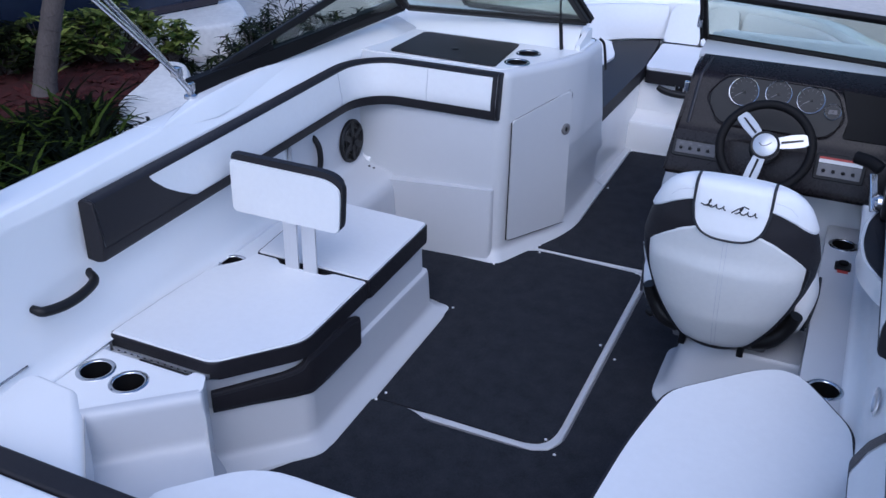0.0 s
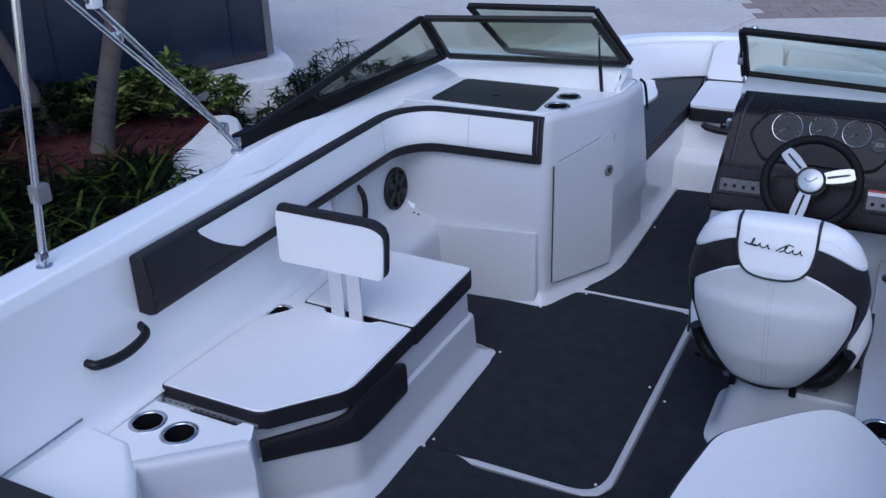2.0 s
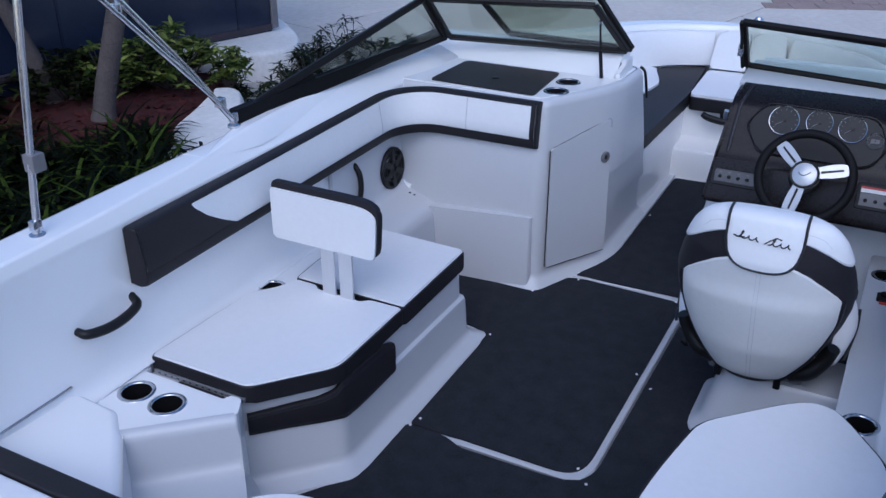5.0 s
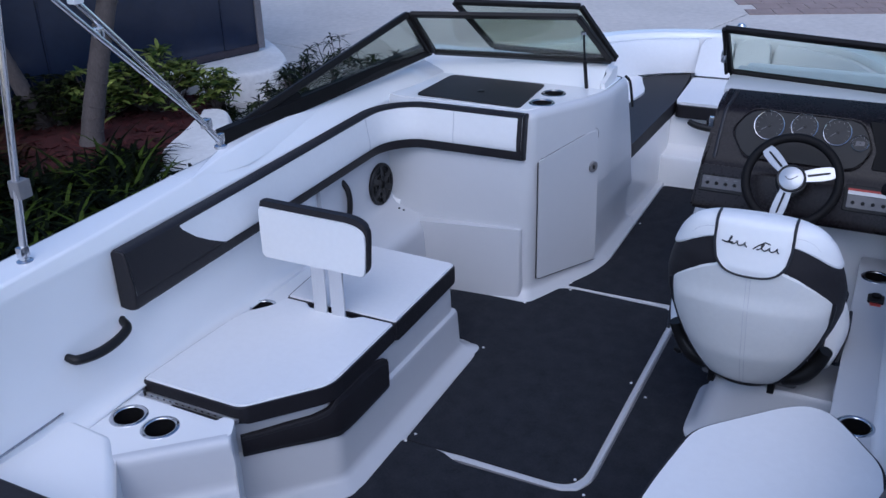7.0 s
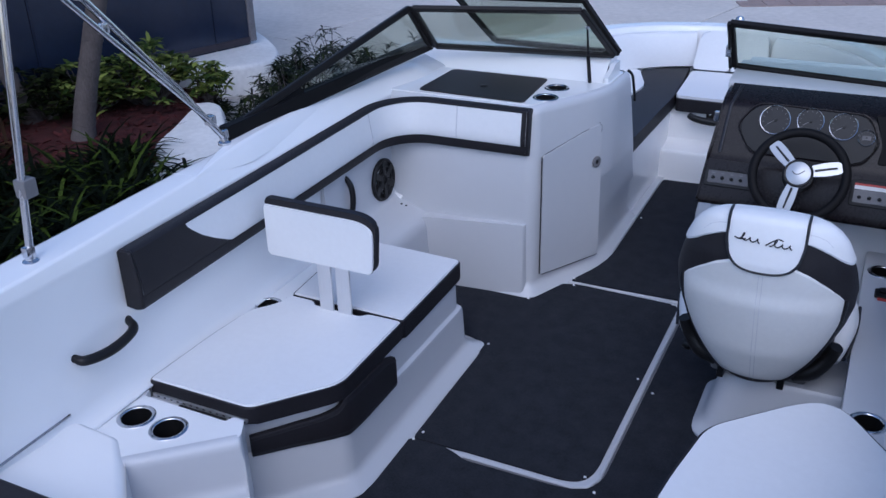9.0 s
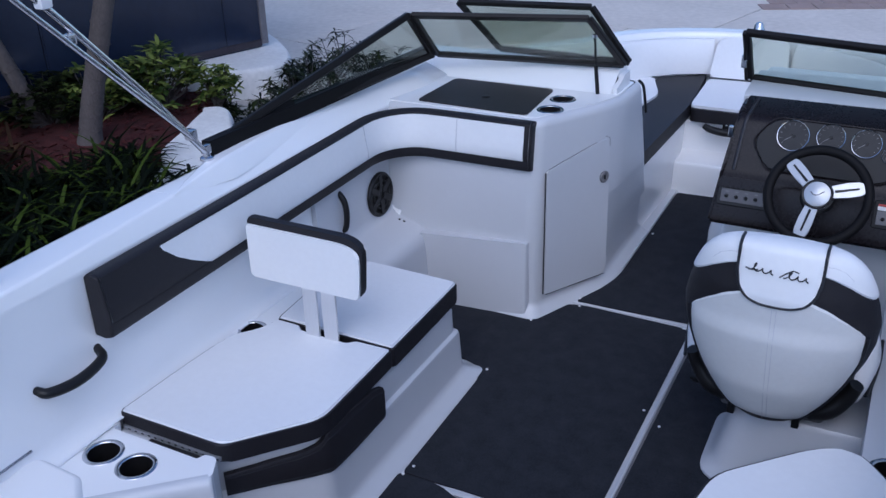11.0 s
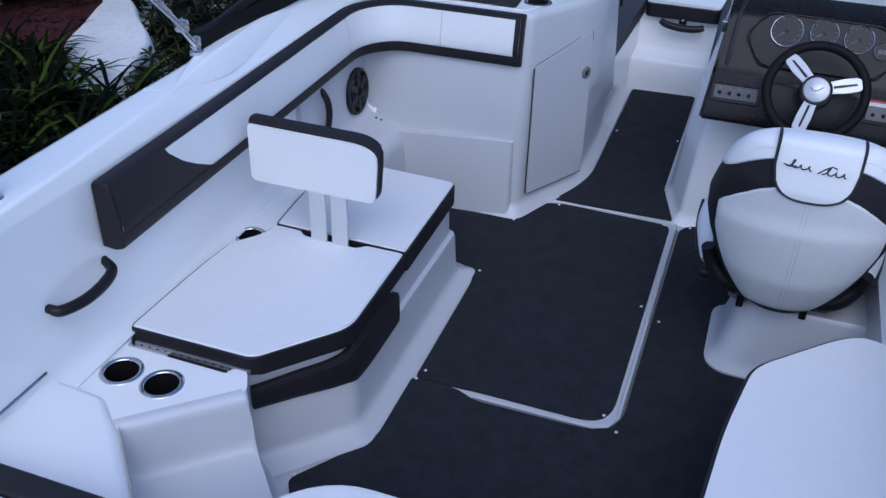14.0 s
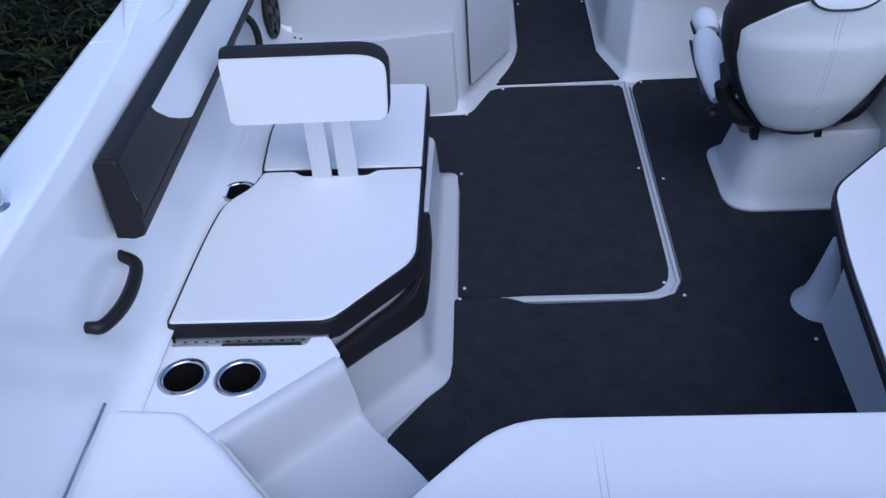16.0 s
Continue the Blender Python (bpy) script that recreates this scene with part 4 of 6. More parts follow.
prism(bm, rounded([(0.855, 0.0, 0.03), (1.27, 0.0, 0.04), (1.318, 0.085, 0.03), (1.27, 0.190, 0.04), (0.855, 0.196, 0.04), (0.792, 0.105, 0.03)], 0.04, 4), -0.012, 0.009, 0.005, 2)
mm = panel_matrix(0, 0)
bmesh.ops.transform(bm, matrix=mm, verts=bm.verts)
part("gauge_pod", bm, BLACK, helm)
rim = rounded([(0.852, -0.005, 0.03), (1.273, -0.005, 0.04), (1.324, 0.085, 0.03), (1.274, 0.196, 0.04), (0.852, 0.202, 0.04), (0.785, 0.105, 0.03)], 0.04, 4)
part("pod_rim", tube(bmesh.new(), [on_panel(x, s, 0.004) for x, s in rim], 0.0035, 6, True), DASH, helm, "dark glossy rim round the gauges")
bm = bmesh.new()
prism(bm, rounded([(1.325, 0.010), (1.515, 0.010), (1.515, 0.185), (1.290, 0.198), (1.334, 0.085)], 0.012, 3), -0.010, 0.006, 0.004, 2)
bmesh.ops.transform(bm, matrix=mm, verts=bm.verts)
part("screen", bm, RUBBER, helm, "dark blank screen panel")
part("brow", tube(bmesh.new(), curve_points([(0.738, 1.290, 0.745), (0.742, 1.338, 0.832), (0.748, 1.385, 0.915), (0.756, 1.425, 0.938), (0.764, 1.535, 0.964)], 6), 0.008, 8), DASHRIM, helm, "raised edge of the dash")
for x, s, r in ((0.929, 0.137, 0.060), (1.061, 0.147, 0.052), (1.184, 0.139, 0.054), (1.272, 0.106, 0.032)):
    g = thing("gauge", "round dash gauge with chrome bezel", "gauge", on_panel(x, s, 0.008), "dash gauges")
    m = panel_matrix(x, s, 0.009)
    part("bezel", lathe(bmesh.new(), [(r, 0), (r, 0.006), (r * 0.97, 0.009), (r * 0.93, 0.008), (r * 0.92, 0.003)], 36, m), STEEL, g, "chrome ring")
    part("face", lathe(bmesh.new(), [(r * 0.94, 0.003), (r * 0.3, 0.0028), (0, 0.0028)], 36, m), FACE, g)
    for k in range(11):
        a = radians(220 - k * 26)
        part("tick", box(bmesh.new(), (r * 0.70, -0.0006, 0.003), (r * 0.82, 0.0006, 0.0042), 0, m @ Matrix.Rotation(a, 4, "Z")), GREYSW, g)
    part("needle", box(bmesh.new(), (-r * 0.1, -0.001, 0.004), (r * 0.6, 0.001, 0.0055), 0, m @ Matrix.Rotation(radians(215), 4, "Z")), GREYSW, g)
    if r < 0.04:
        part("display", box(bmesh.new(), (-0.016, -0.009, 0.0045), (0.016, 0.008, 0.0062), 0.001, m), PLATE, g, "pale grey display window")
    part("cap", lathe(bmesh.new(), [(r * 0.12, 0.003), (r * 0.1, 0.008), (0, 0.008)], 12, m), BLACK, g)
part("door_catch", box(bmesh.new(), (0.690, 1.352, 0.850), (0.712, 1.372, 0.895), 0.005), STEEL, helm, "chrome door catch")
# switch panels low on the dash
SN = Vector((0, -0.931, 0.364)).normalized()
ST = Vector((0, 0.364, 0.931)).normalized()
for x0, x1 in ((0.712, 0.872), (1.262, 1.420)):
    sp = thing("switch_panel", "grey switch panel with small black switches", "switch panel", (x0, 1.22, 0.62), "dash switch panels")
    m = Matrix((Vector((1, 0, 0)), ST, SN)).transposed().to_4x4()
    m.translation = Vector((0, 1.2325, 0.674))
    part("frame", prism(bmesh.new(), rounded([(x0 - 0.014, -0.052), (x1 + 0.014, -0.052), (x1 + 0.014, 0.052), (x0 - 0.014, 0.052)], 0.012, 3), 0.0, 0.006, 0.003, 1), BLACK, sp).matrix_basis = Matrix.Translation(-ORIGIN[sp]) @ m @ Matrix.Translation(ORIGIN[sp])
    part("plate", box(bmesh.new(), (x0, -0.038, 0.004), (x1, 0.012, 0.009), 0.002, m), PLATE if x0 < 1 else GREYSW, sp, "grey switch plate")
    pocket = rounded([(x0 - 0.010, 0.016), (x1 + 0.012, 0.016), (x1 + 0.012, 0.058), (x0 - 0.010, 0.058)], 0.010, 3)
    if x0 < 1:
        part("pad", prism(bmesh.new(), pocket, 0.004, 0.009, 0.003, 2), DASH, sp, "dark pad above the switches").matrix_basis = Matrix.Translation(-ORIGIN[sp]) @ m @ Matrix.Translation(ORIGIN[sp])
    for k in range(4):
        x = x0 + 0.022 + k * 0.036
        part("switch", lathe(bmesh.new(), [(0.007, 0), (0.007, 0.005), (0.004, 0.007), (0.0025, 0.013), (0, 0.014)], 12, m @ Matrix.Translation((x, -0.016, 0.008))), BLACK, sp)
        part("mark", box(bmesh.new(), (x - 0.006, 0.0, 0.009), (x + 0.006, 0.004, 0.0098), 0, m), GREYSW, sp)
    if x0 > 1:
        part("warning_label", box(bmesh.new(), (x0, 0.029, 0.005), (x1, 0.037, 0.0072), 0, m), RED, sp, "red warning strip")
        part("label_strip", box(bmesh.new(), (x0, 0.014, 0.005), (x1, 0.0285, 0.007), 0, m), WHITELBL, sp, "white label strip")

# ---- steering wheel ----
WC = Vector((1.064, 1.072, 0.780))
wheel = thing("steering_wheel", "black steering wheel with three silver spokes", "steering wheel", WC)
WN = Vector((0, -0.84, 0.54)).normalized()
WM = Matrix((Vector((1, 0, 0)), Vector((0, 0.54, 0.84)).normalized(), WN)).transposed().to_4x4()
WM.translation = WC
part("rim", tube(bmesh.new(), [WM @ Vector((0.167 * math.cos(a), 0.167 * math.sin(a), -0.035)) for a in np.linspace(0, 2 * math.pi, 49)[:-1]], 0.0175, 12, True), RUBBER, wheel, "black padded rim")
part("hub", lathe(bmesh.new(), [(0.050, -0.03), (0.052, -0.005), (0.046, 0.002), (0.042, 0.004), (0.020, 0.010), (0, 0.012)], 36, WM), SILVER, wheel, "silver hub cap")
part("hub_ring", tube(bmesh.new(), [WM @ Vector((0.049 * math.cos(a), 0.049 * math.sin(a), 0.001)) for a in np.linspace(0, 2 * math.pi, 37)[:-1]], 0.005, 8, True), BLACK, wheel)
part("emblem", tube(bmesh.new(), curve_points([WM @ Vector((x, y, 0.0115)) for x, y in ((-0.022, 0.004), (-0.010, -0.006), (0.004, -0.004), (0.022, 0.010))], 5), 0.0022, 6), GREYSW, wheel)
for deg in (135, 18, 257):
    rot = WM @ Matrix.Rotation(radians(deg), 4, "Z")
    bm = bmesh.new()
    prism(bm, rounded([(0.040, -0.021), (0.100, -0.026), (0.148, -0.024), (0.160, -0.013), (0.160, 0.013), (0.148, 0.024), (0.100, 0.026), (0.040, 0.021)], 0.010, 3), -0.012, -0.003, 0.003, 2)
    for v in bm.verts:
        v.co.z -= 0.20 * max(0, v.co.x - 0.05)
    bmesh.ops.transform(bm, matrix=rot, verts=bm.verts)
    sp = part("spoke", bm, SILVER, wheel, "silver spoke with a dark slot")
    bm = bmesh.new()
    prism(bm, rounded([(0.058, -0.0045), (0.138, -0.0035), (0.138, 0.0035), (0.058, 0.0045)], 0.002, 2), -0.006, -0.0015)
    for v in bm.verts:
        v.co.z -= 0.20 * max(0, v.co.x - 0.05)
    bmesh.ops.transform(bm, matrix=rot, verts=bm.verts)
    part("slot", bm, BLACK, sp)
part("column", tube(bmesh.new(), [WC - WN * 0.01, WC - WN * 0.10, WC - WN * 0.24], 0.030, 14), BLACK, wheel)
part("boss", lathe(bmesh.new(), [(0.035, -0.10), (0.06, -0.06), (0.055, -0.025), (0.03, -0.02)], 24, WM), BLACK, wheel)

# ---- captain's chair ----
CHX = 1.060
chair = thing("captain_chair", "white and charcoal bucket captain's chair on a pedestal", "chair", (CHX, 0.55, 0.0))
WIDTH = [(0.302, 0.100), (0.318, 0.132), (0.38, 0.176), (0.48, 0.226), (0.56, 0.255), (0.63, 0.272), (0.70, 0.275), (0.76, 0.262), (0.82, 0.243), (0.87, 0.222), (0.905, 0.197), (0.925, 0.173), (0.938, 0.144), (0.945, 0.112)]
LEAN = [(0.302, 0.433), (0.50, 0.405), (0.70, 0.370), (0.85, 0.312), (0.92, 0.280), (1.0, 0.262)]
DEPTH = [(0.302, 0.090), (0.45, 0.138), (0.65, 0.158), (0.80, 0.128), (0.88, 0.088), (0.92, 0.062), (0.938, 0.040), (0.945, 0.020)]


def shell_y(x, z, o=0.0):
    """The aft surface of the backrest at a place across and up it."""
    w, d = spline(z, WIDTH), spline(z, DEPTH)
    u = min(abs(x) / w, 1.0)
    return spline(z, LEAN) - (d + o) * (1 - u ** 2.1) ** (1 / 2.1)


bm = bmesh.new()
rings = []
for z in np.linspace(0.302, 0.945, 50):
    w, d, yc = spline(z, WIDTH), spline(z, DEPTH), spline(z, LEAN)
    ring = []
    for j in range(56):
        a = 2 * math.pi * j / 56
        c, s = math.cos(a), math.sin(a)
        ring.append((CHX + w * math.copysign(abs(c) ** (2 / 2.1), c), yc + d * math.copysign(abs(s) ** (2 / 2.1), s), z))
    rings.append(ring)
loft(bm, rings, True, True)
part("backrest", bm, DARK, chair, "charcoal vinyl backrest shell")


def shell_patch(x0, x1, zlo, zhi, o, nx=24, nz=16, edge=0.006):
    """A padded panel lying on the backrest between two heights that vary across it."""
    rows = []
    for i in range(nx + 1):
        x = x0 + (x1 - x0) * i / nx
        a, b = zlo(x), zhi(x)
        row = []
        for j in range(nz + 1):
            z = a + (b - a) * j / nz
            t = min(i, nx - i) / nx
            k = min(j, nz - j) / nz
            lift = o if (t > 0 and k > 0) else -edge
            row.append((CHX + x, shell_y(x, z) - lift, z))
        rows.append(row)
    return loft(bmesh.new(), rows)


main_lo = lambda x: spline(abs(x), [(0, 0.310), (0.104, 0.310), (0.124, 0.332), (0.174, 0.41), (0.216, 0.51), (0.240, 0.60), (0.247, 0.662)])
main_hi = lambda x: spline(abs(x), [(0, 0.822), (0.085, 0.816), (0.14, 0.786), (0.19, 0.745), (0.225, 0.710), (0.246, 0.680)])
part("back_panel", shell_patch(-0.246, 0.246, main_lo, main_hi, 0.005, 44, 30), VINYL_SHADED, chair, "white vinyl back panel with shade in its colour")
# white head cover above the charcoal band
cover = []
for j in range(72):
    a = 2 * math.pi * j / 72
    c, s = math.cos(a), math.sin(a)
    ux, uy = math.copysign(abs(c) ** (2 / 2.1), c), math.copysign(abs(s) ** (2 / 2.1), s)
    z0 = spline(abs(ux) * 0.24, [(0.0, 0.890), (0.11, 0.884), (0.15, 0.870), (0.19, 0.844), (0.24, 0.792)])
    row = []
    for k in range(15):
        z = z0 + (0.9445 - z0) * k / 14
        g = -0.004 if k == 0 else 0.004
        row.append((CHX + (spline(z, WIDTH) + g) * ux, spline(z, LEAN) + (spline(z, DEPTH) + g) * uy, z + (0.003 if k else 0)))
    cover.append(row)
bm = loft(bmesh.new(), [[r[k] for r in cover] for k in range(15)], True, False)
bm.verts.ensure_lookup_table()
bm.faces.new([bm.verts[i] for i in range(len(bm.verts) - 72, len(bm.verts))])
part("head_cover", bm, VINYL, chair, "white vinyl head cover")
for sgn in (-1, 1):
    part("side_piping", tube(bmesh.new(), [(CHX + sgn * x, shell_y(x, z) - 0.004, z) for x, z in ((0.106, 0.314), (0.126, 0.332), (0.176, 0.41), (0.218, 0.51), (0.242, 0.60), (0.249, 0.662), (0.248, 0.682))], 0.005, 6), PIPING, chair)
    part("shoulder_stitch", tube(bmesh.new(), [(CHX + sgn * x, shell_y(x, z) - 0.0045, z) for x, z in ((0.116, 0.912), (0.14, 0.908), (0.165, 0.896), (0.185, 0.874))], 0.0009, 5), STITCH, chair)
cap_lo = lambda x: 0.868 - 0.092 * math.sqrt(max(0, 1 - (abs(x) / 0.1105) ** 3.0))
OVER = ((0.208, 0.930), (0.214, 0.943), (0.228, 0.952), (0.252, 0.956), (0.280, 0.953), (0.306, 0.942), (0.328, 0.918), (0.362, 0.86), (0.395, 0.75))


def over_top(x):
    """The flap's way over the top of the backrest at a place across it."""
    dy = shell_y(x, 0.908) - shell_y(0, 0.908)
    drop = 0.006 * (abs(x) / 0.11) ** 2.5
    return [(CHX + x, y + dy * max(0, 1 - i / 4), z - drop) for i, (y, z) in enumerate(OVER)]


rows = []
for x in np.linspace(-0.110, 0.110, 28):
    k = 0.007 if abs(x) > 0.109 else 0.012
    z0 = cap_lo(x)
    row = [(CHX + x, shell_y(x, z0) + 0.004, z0)] + [(CHX + x, shell_y(x, z) - k, z) for z in np.linspace(z0 + 0.004, 0.908, 14)]
    row += over_top(x)
    rows.append(row)
part("head_flap", loft(bmesh.new(), rows), VINYL, chair, "white vinyl head flap")


def flap_edge(sgn):
    return [(CHX + sgn * 0.1115, y, z + 0.001) for x, y, z in over_top(sgn * 0.11)[4::-1]] + [(CHX + sgn * 0.1115, shell_y(0.110, z) - 0.007, z) for z in np.linspace(0.908, 0.874, 5)]


pp = flap_edge(-1) + [(CHX + x, shell_y(x, cap_lo(x)) - 0.010, cap_lo(x)) for x in np.linspace(-0.1103, 0.1103, 28)] + flap_edge(1)[::-1]
part("flap_piping", tube(bmesh.new(), pp, 0.0046, 8), PIPING, chair, "black piping round the flap")
for dx in (-0.006, 0.006):
    part("back_seam", tube(bmesh.new(), [(CHX + dx * 1.0 + 0.012 * (0.8 - z), shell_y(dx, z) - 0.0048, z) for z in np.linspace(0.318, 0.765, 16)], 0.0010, 6), STITCH, chair)
# a flowing emblem as plain looped strokes, without letters
def loops(x0, x1, turns, r, lift):
    """A pen line that runs from x0 to x1 in flat leaning loops."""
    out = []
    for i in range(turns * 12 + 1):
        t = i / (turns * 12)
        a = 2 * math.pi * turns * t
        h = r * (1.0 if t < 0.30 else 0.55)
        out.append((x0 + (x1 - x0) * t + 0.55 * h * math.sin(a), lift + h * (1 - math.cos(a)) - 0.004))
    return out


for stroke in (loops(-0.078, -0.012, 3, 0.0115, -0.004), loops(0.016, 0.080, 3, 0.0120, -0.006), [(-0.088, -0.004), (-0.070, -0.007), (-0.055, -0.002)], [(0.006, -0.010), (0.016, 0.004), (0.030, 0.016), (0.046, 0.012)]):
    pts = [(x + 0.35 * y, y) for x, y in stroke]
    part("emblem", tube(bmesh.new(), [(CHX + x, shell_y(x, 0.880 + y) - 0.0132, 0.880 + y - 0.05 * x) for x, y in pts], 0.0021, 5), PIPING, chair, "dark looped emblem stroke")
# seat, bolsters, pedestal
part("seat_bolster", prism(bmesh.new(), rounded([(CHX - 0.235, 0.42), (CHX + 0.235, 0.42), (CHX + 0.225, 0.84, 0.12), (CHX - 0.225, 0.84, 0.12)], 0.06, 5), 0.345, 0.470, 0.035, 4, True), DARK, chair)
part("seat", prism(bmesh.new(), rounded([(CHX - 0.20, 0.40), (CHX + 0.20, 0.40), (CHX + 0.185, 0.87, 0.10), (CHX - 0.185, 0.87, 0.10)], 0.05, 5), 0.40, 0.500, 0.03, 4), VINYL, chair, "white vinyl seat")
for sgn in (-1, 1):
    for a, b in (((0.228, 0.46, 0.375), (0.245, 0.70, 0.485)), ((0.226, 0.735, 0.474), (0.208, 0.870, 0.462))):
        p, q = Vector((CHX + sgn * a[0], a[1], a[2])), Vector((CHX + sgn * b[0], b[1], b[2]))
        mid = p.lerp(q, 0.5) + Vector((sgn * 0.010, 0, 0.020))
        long = a[1] < 0.7
        wing = part("side_wing", tube(bmesh.new(), curve_points([p, p.lerp(mid, 0.5) + Vector((0, 0, 0.004)), mid, mid.lerp(q, 0.5) + Vector((0, 0, 0.004)), q], 5), (lambda t: 0.012 + 0.038 * math.sin(math.pi * (0.06 + 0.88 * t)) ** 0.45) if long else (lambda t: 0.014 + 0.029 * math.sin(math.pi * (0.07 + 0.86 * t)) ** 0.32), 16), VINYL, chair, "white vinyl side wing")
        edge = [r + Vector((sgn * (0.048 if long else 0.042), 0, -0.006)) for r in curve_points([p, mid, q], 6)]
        part("piping", tube(bmesh.new(), edge[1:-1], 0.0055, 8), PIPING, wing, "black piping")
    pts = curve_points([(CHX + sgn * 0.128, 0.435, 0.315), (CHX + sgn * 0.180, 0.425, 0.338), (CHX + sgn * 0.222, 0.430, 0.392), (CHX + sgn * 0.244, 0.420, 0.45)], 5)
    part("hinge_cover", tube(bmesh.new(), pts, lambda t: 0.034 - 0.012 * t, 12), BLACK, chair)
part("slide_plate", prism(bmesh.new(), rounded([(CHX - 0.15, 0.47), (CHX + 0.17, 0.47), (CHX + 0.17, 0.80), (CHX - 0.15, 0.80)], 0.02, 3), 0.235, 0.350, 0.01, 2, True), GREYSW, chair)
for x in (-0.108, 0.092):
    part("slide_foot", box(bmesh.new(), (CHX + x - 0.012, 0.430, 0.232), (CHX + x + 0.012, 0.47, 0.345), 0.005), BLACK, chair)
part("recliner_knob", lathe(bmesh.new(), [(0.0, 0.0), (0.022, 0.002), (0.024, 0.014), (0.016, 0.030), (0, 0.032)], 16, Matrix.Translation((CHX - 0.225, 0.50, 0.300)) @ Vector((-1, 0, 0)).to_track_quat("Z", "Y").to_matrix().to_4x4()), BLACK, chair)


def pedestal_ring(o, z):
    return [(x, y, z) for x, y in rounded([(0.905 - o, 0.385 - o, 0.11), (1.40, 0.385 - o), (1.40, 0.74 + o), (0.905 - o, 0.74 + o, 0.08)], 0.06, 6)]


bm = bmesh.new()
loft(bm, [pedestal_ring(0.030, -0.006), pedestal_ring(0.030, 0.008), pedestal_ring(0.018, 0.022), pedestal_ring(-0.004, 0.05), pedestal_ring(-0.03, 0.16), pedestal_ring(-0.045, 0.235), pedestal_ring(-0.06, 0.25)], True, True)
part("seat_pedestal", bm, GEL_SHADED, boat, "white moulded chair plinth")

# ---- starboard side ----
CUPS_ST = [(1.424, 0.122), (1.417, 1.165)]
bm = bmesh.new()
plate(bm, rounded([(1.350, -0.20), (1.56, -0.20), (1.56, 1.34), (1.350, 1.34)], 0.02, 3), 0.390, [(x, y, 0.046) for x, y in CUPS_ST], 0.40)
part("side_ledge", bm, GEL_SHADED, boat)
for x, y in CUPS_ST:
    cup_holder(x, y, 0.390, 0.046, "stainless ringed drink holder in starboard ledge")
soc = thing("power_socket", "small black power socket with a red tag", "socket", (1.425, 0.965, 0.39))
part("body", box(bmesh.new(), (1.397, 0.935, 0.389), (1.455, 1.000, 0.402), 0.008), BLACK, soc)
part("cap", lathe(bmesh.new(), [(0.018, 0.0), (0.018, 0.008), (0, 0.010)], 16, Matrix.Translation((1.426, 0.975, 0.402))), RUBBER, soc)
part("tag", box(bmesh.new(), (1.408, 0.918, 0.3905), (1.446, 0.936, 0.394), 0.001), RED, soc, "red tag")
single("care_tag", box(bmesh.new(), (1.500, 0.52, 0.391), (1.535, 0.60, 0.394), 0.001), GREENLBL, "yellow-green paper tag lying on the ledge", "tag", (1.51, 0.55, 0.391))
bolster("coaming_bolster", "white and charcoal padded coaming bolster beside the helm", [(-0.785, -0.05), (-0.785, 0.5), (-0.785, 1.10)], 0.665, 0.872, True, None, True, (1.54, 0.5, 0.62))
bolster("coaming_bolster", "white and charcoal padded backrest beside the aft bench", [(-0.770, -1.22), (-0.770, -0.9), (-0.770, -0.46)], 0.455, 0.872, True, None, True, (1.54, -0.9, 0.455), 0.045)
# its forward end sweeps down and forward
lean_ob = [o for o in scene.objects if o.name.startswith("coaming_bolster")][-1]
for c in lean_ob.children:
    for v in c.data.vertices:
        p = v.co + ORIGIN[lean_ob]
        v.co.y += spline(p.z, [(0.45, 0.14), (0.57, 0.07), (0.74, -0.10), (0.87, -0.25)]) * min(max((p.y + 1.22) / 0.76, 0.0), 1.0)

# throttle
thr = thing("throttle_lever", "black throttle lever with chrome shaft", "throttle", (1.53, 0.92, 0.62))
part("mount", prism(bmesh.new(), rounded([(1.495, 0.82), (1.56, 0.82), (1.56, 1.0), (1.495, 1.0)], 0.02, 3), 0.66, 0.765, 0.02, 3, True), BLACK, thr)
part("shaft", beam(bmesh.new(), (1.476, 0.890, 0.665), (1.448, 0.965, 0.775), 0.026, 0.020), STEEL, thr, "chrome shaft")
part("pivot", lathe(bmesh.new(), [(0.030, 0.0), (0.030, 0.014), (0.022, 0.022), (0, 0.023)], 18, Matrix.Translation((1.494, 0.895, 0.70)) @ Vector((-1, 0, 0)).to_track_quat("Z", "Y").to_matrix().to_4x4()), STEEL, thr, "chrome pivot boss")
part("grip", tube(bmesh.new(), curve_points([(1.470, 0.985, 0.790), (1.435, 1.005, 0.802), (1.385, 1.035, 0.802)], 5), 0.023, 12), RUBBER, thr)
pod = thing("throttle_pod", "white rimmed charcoal pod below the throttle", "pod", (1.50, 0.65, 0.6))
lobe = rounded([(1.565, 0.33), (1.520, 0.365, 0.03), (1.458, 0.50, 0.06), (1.443, 0.65, 0.06), (1.456, 0.82, 0.06), (1.50, 0.96, 0.05), (1.565, 1.0)], 0.03, 5)
part("shell", prism(bmesh.new(), lobe, 0.58, 0.655, 0.010, 3), GEL, pod)
part("top_pad", prism(bmesh.new(), offset(lobe, -0.010 if sum((b[0] - a[0]) * (b[1] + a[1]) for a, b in zip(lobe, lobe[1:])) < 0 else 0.010), 0.64, 0.662, 0.006, 2), DARK, pod, "charcoal vinyl top")

pull = thing("recessed_pull", "oval grey recessed pull in the starboard wall", "handle", (1.535, -0.15, 0.57))
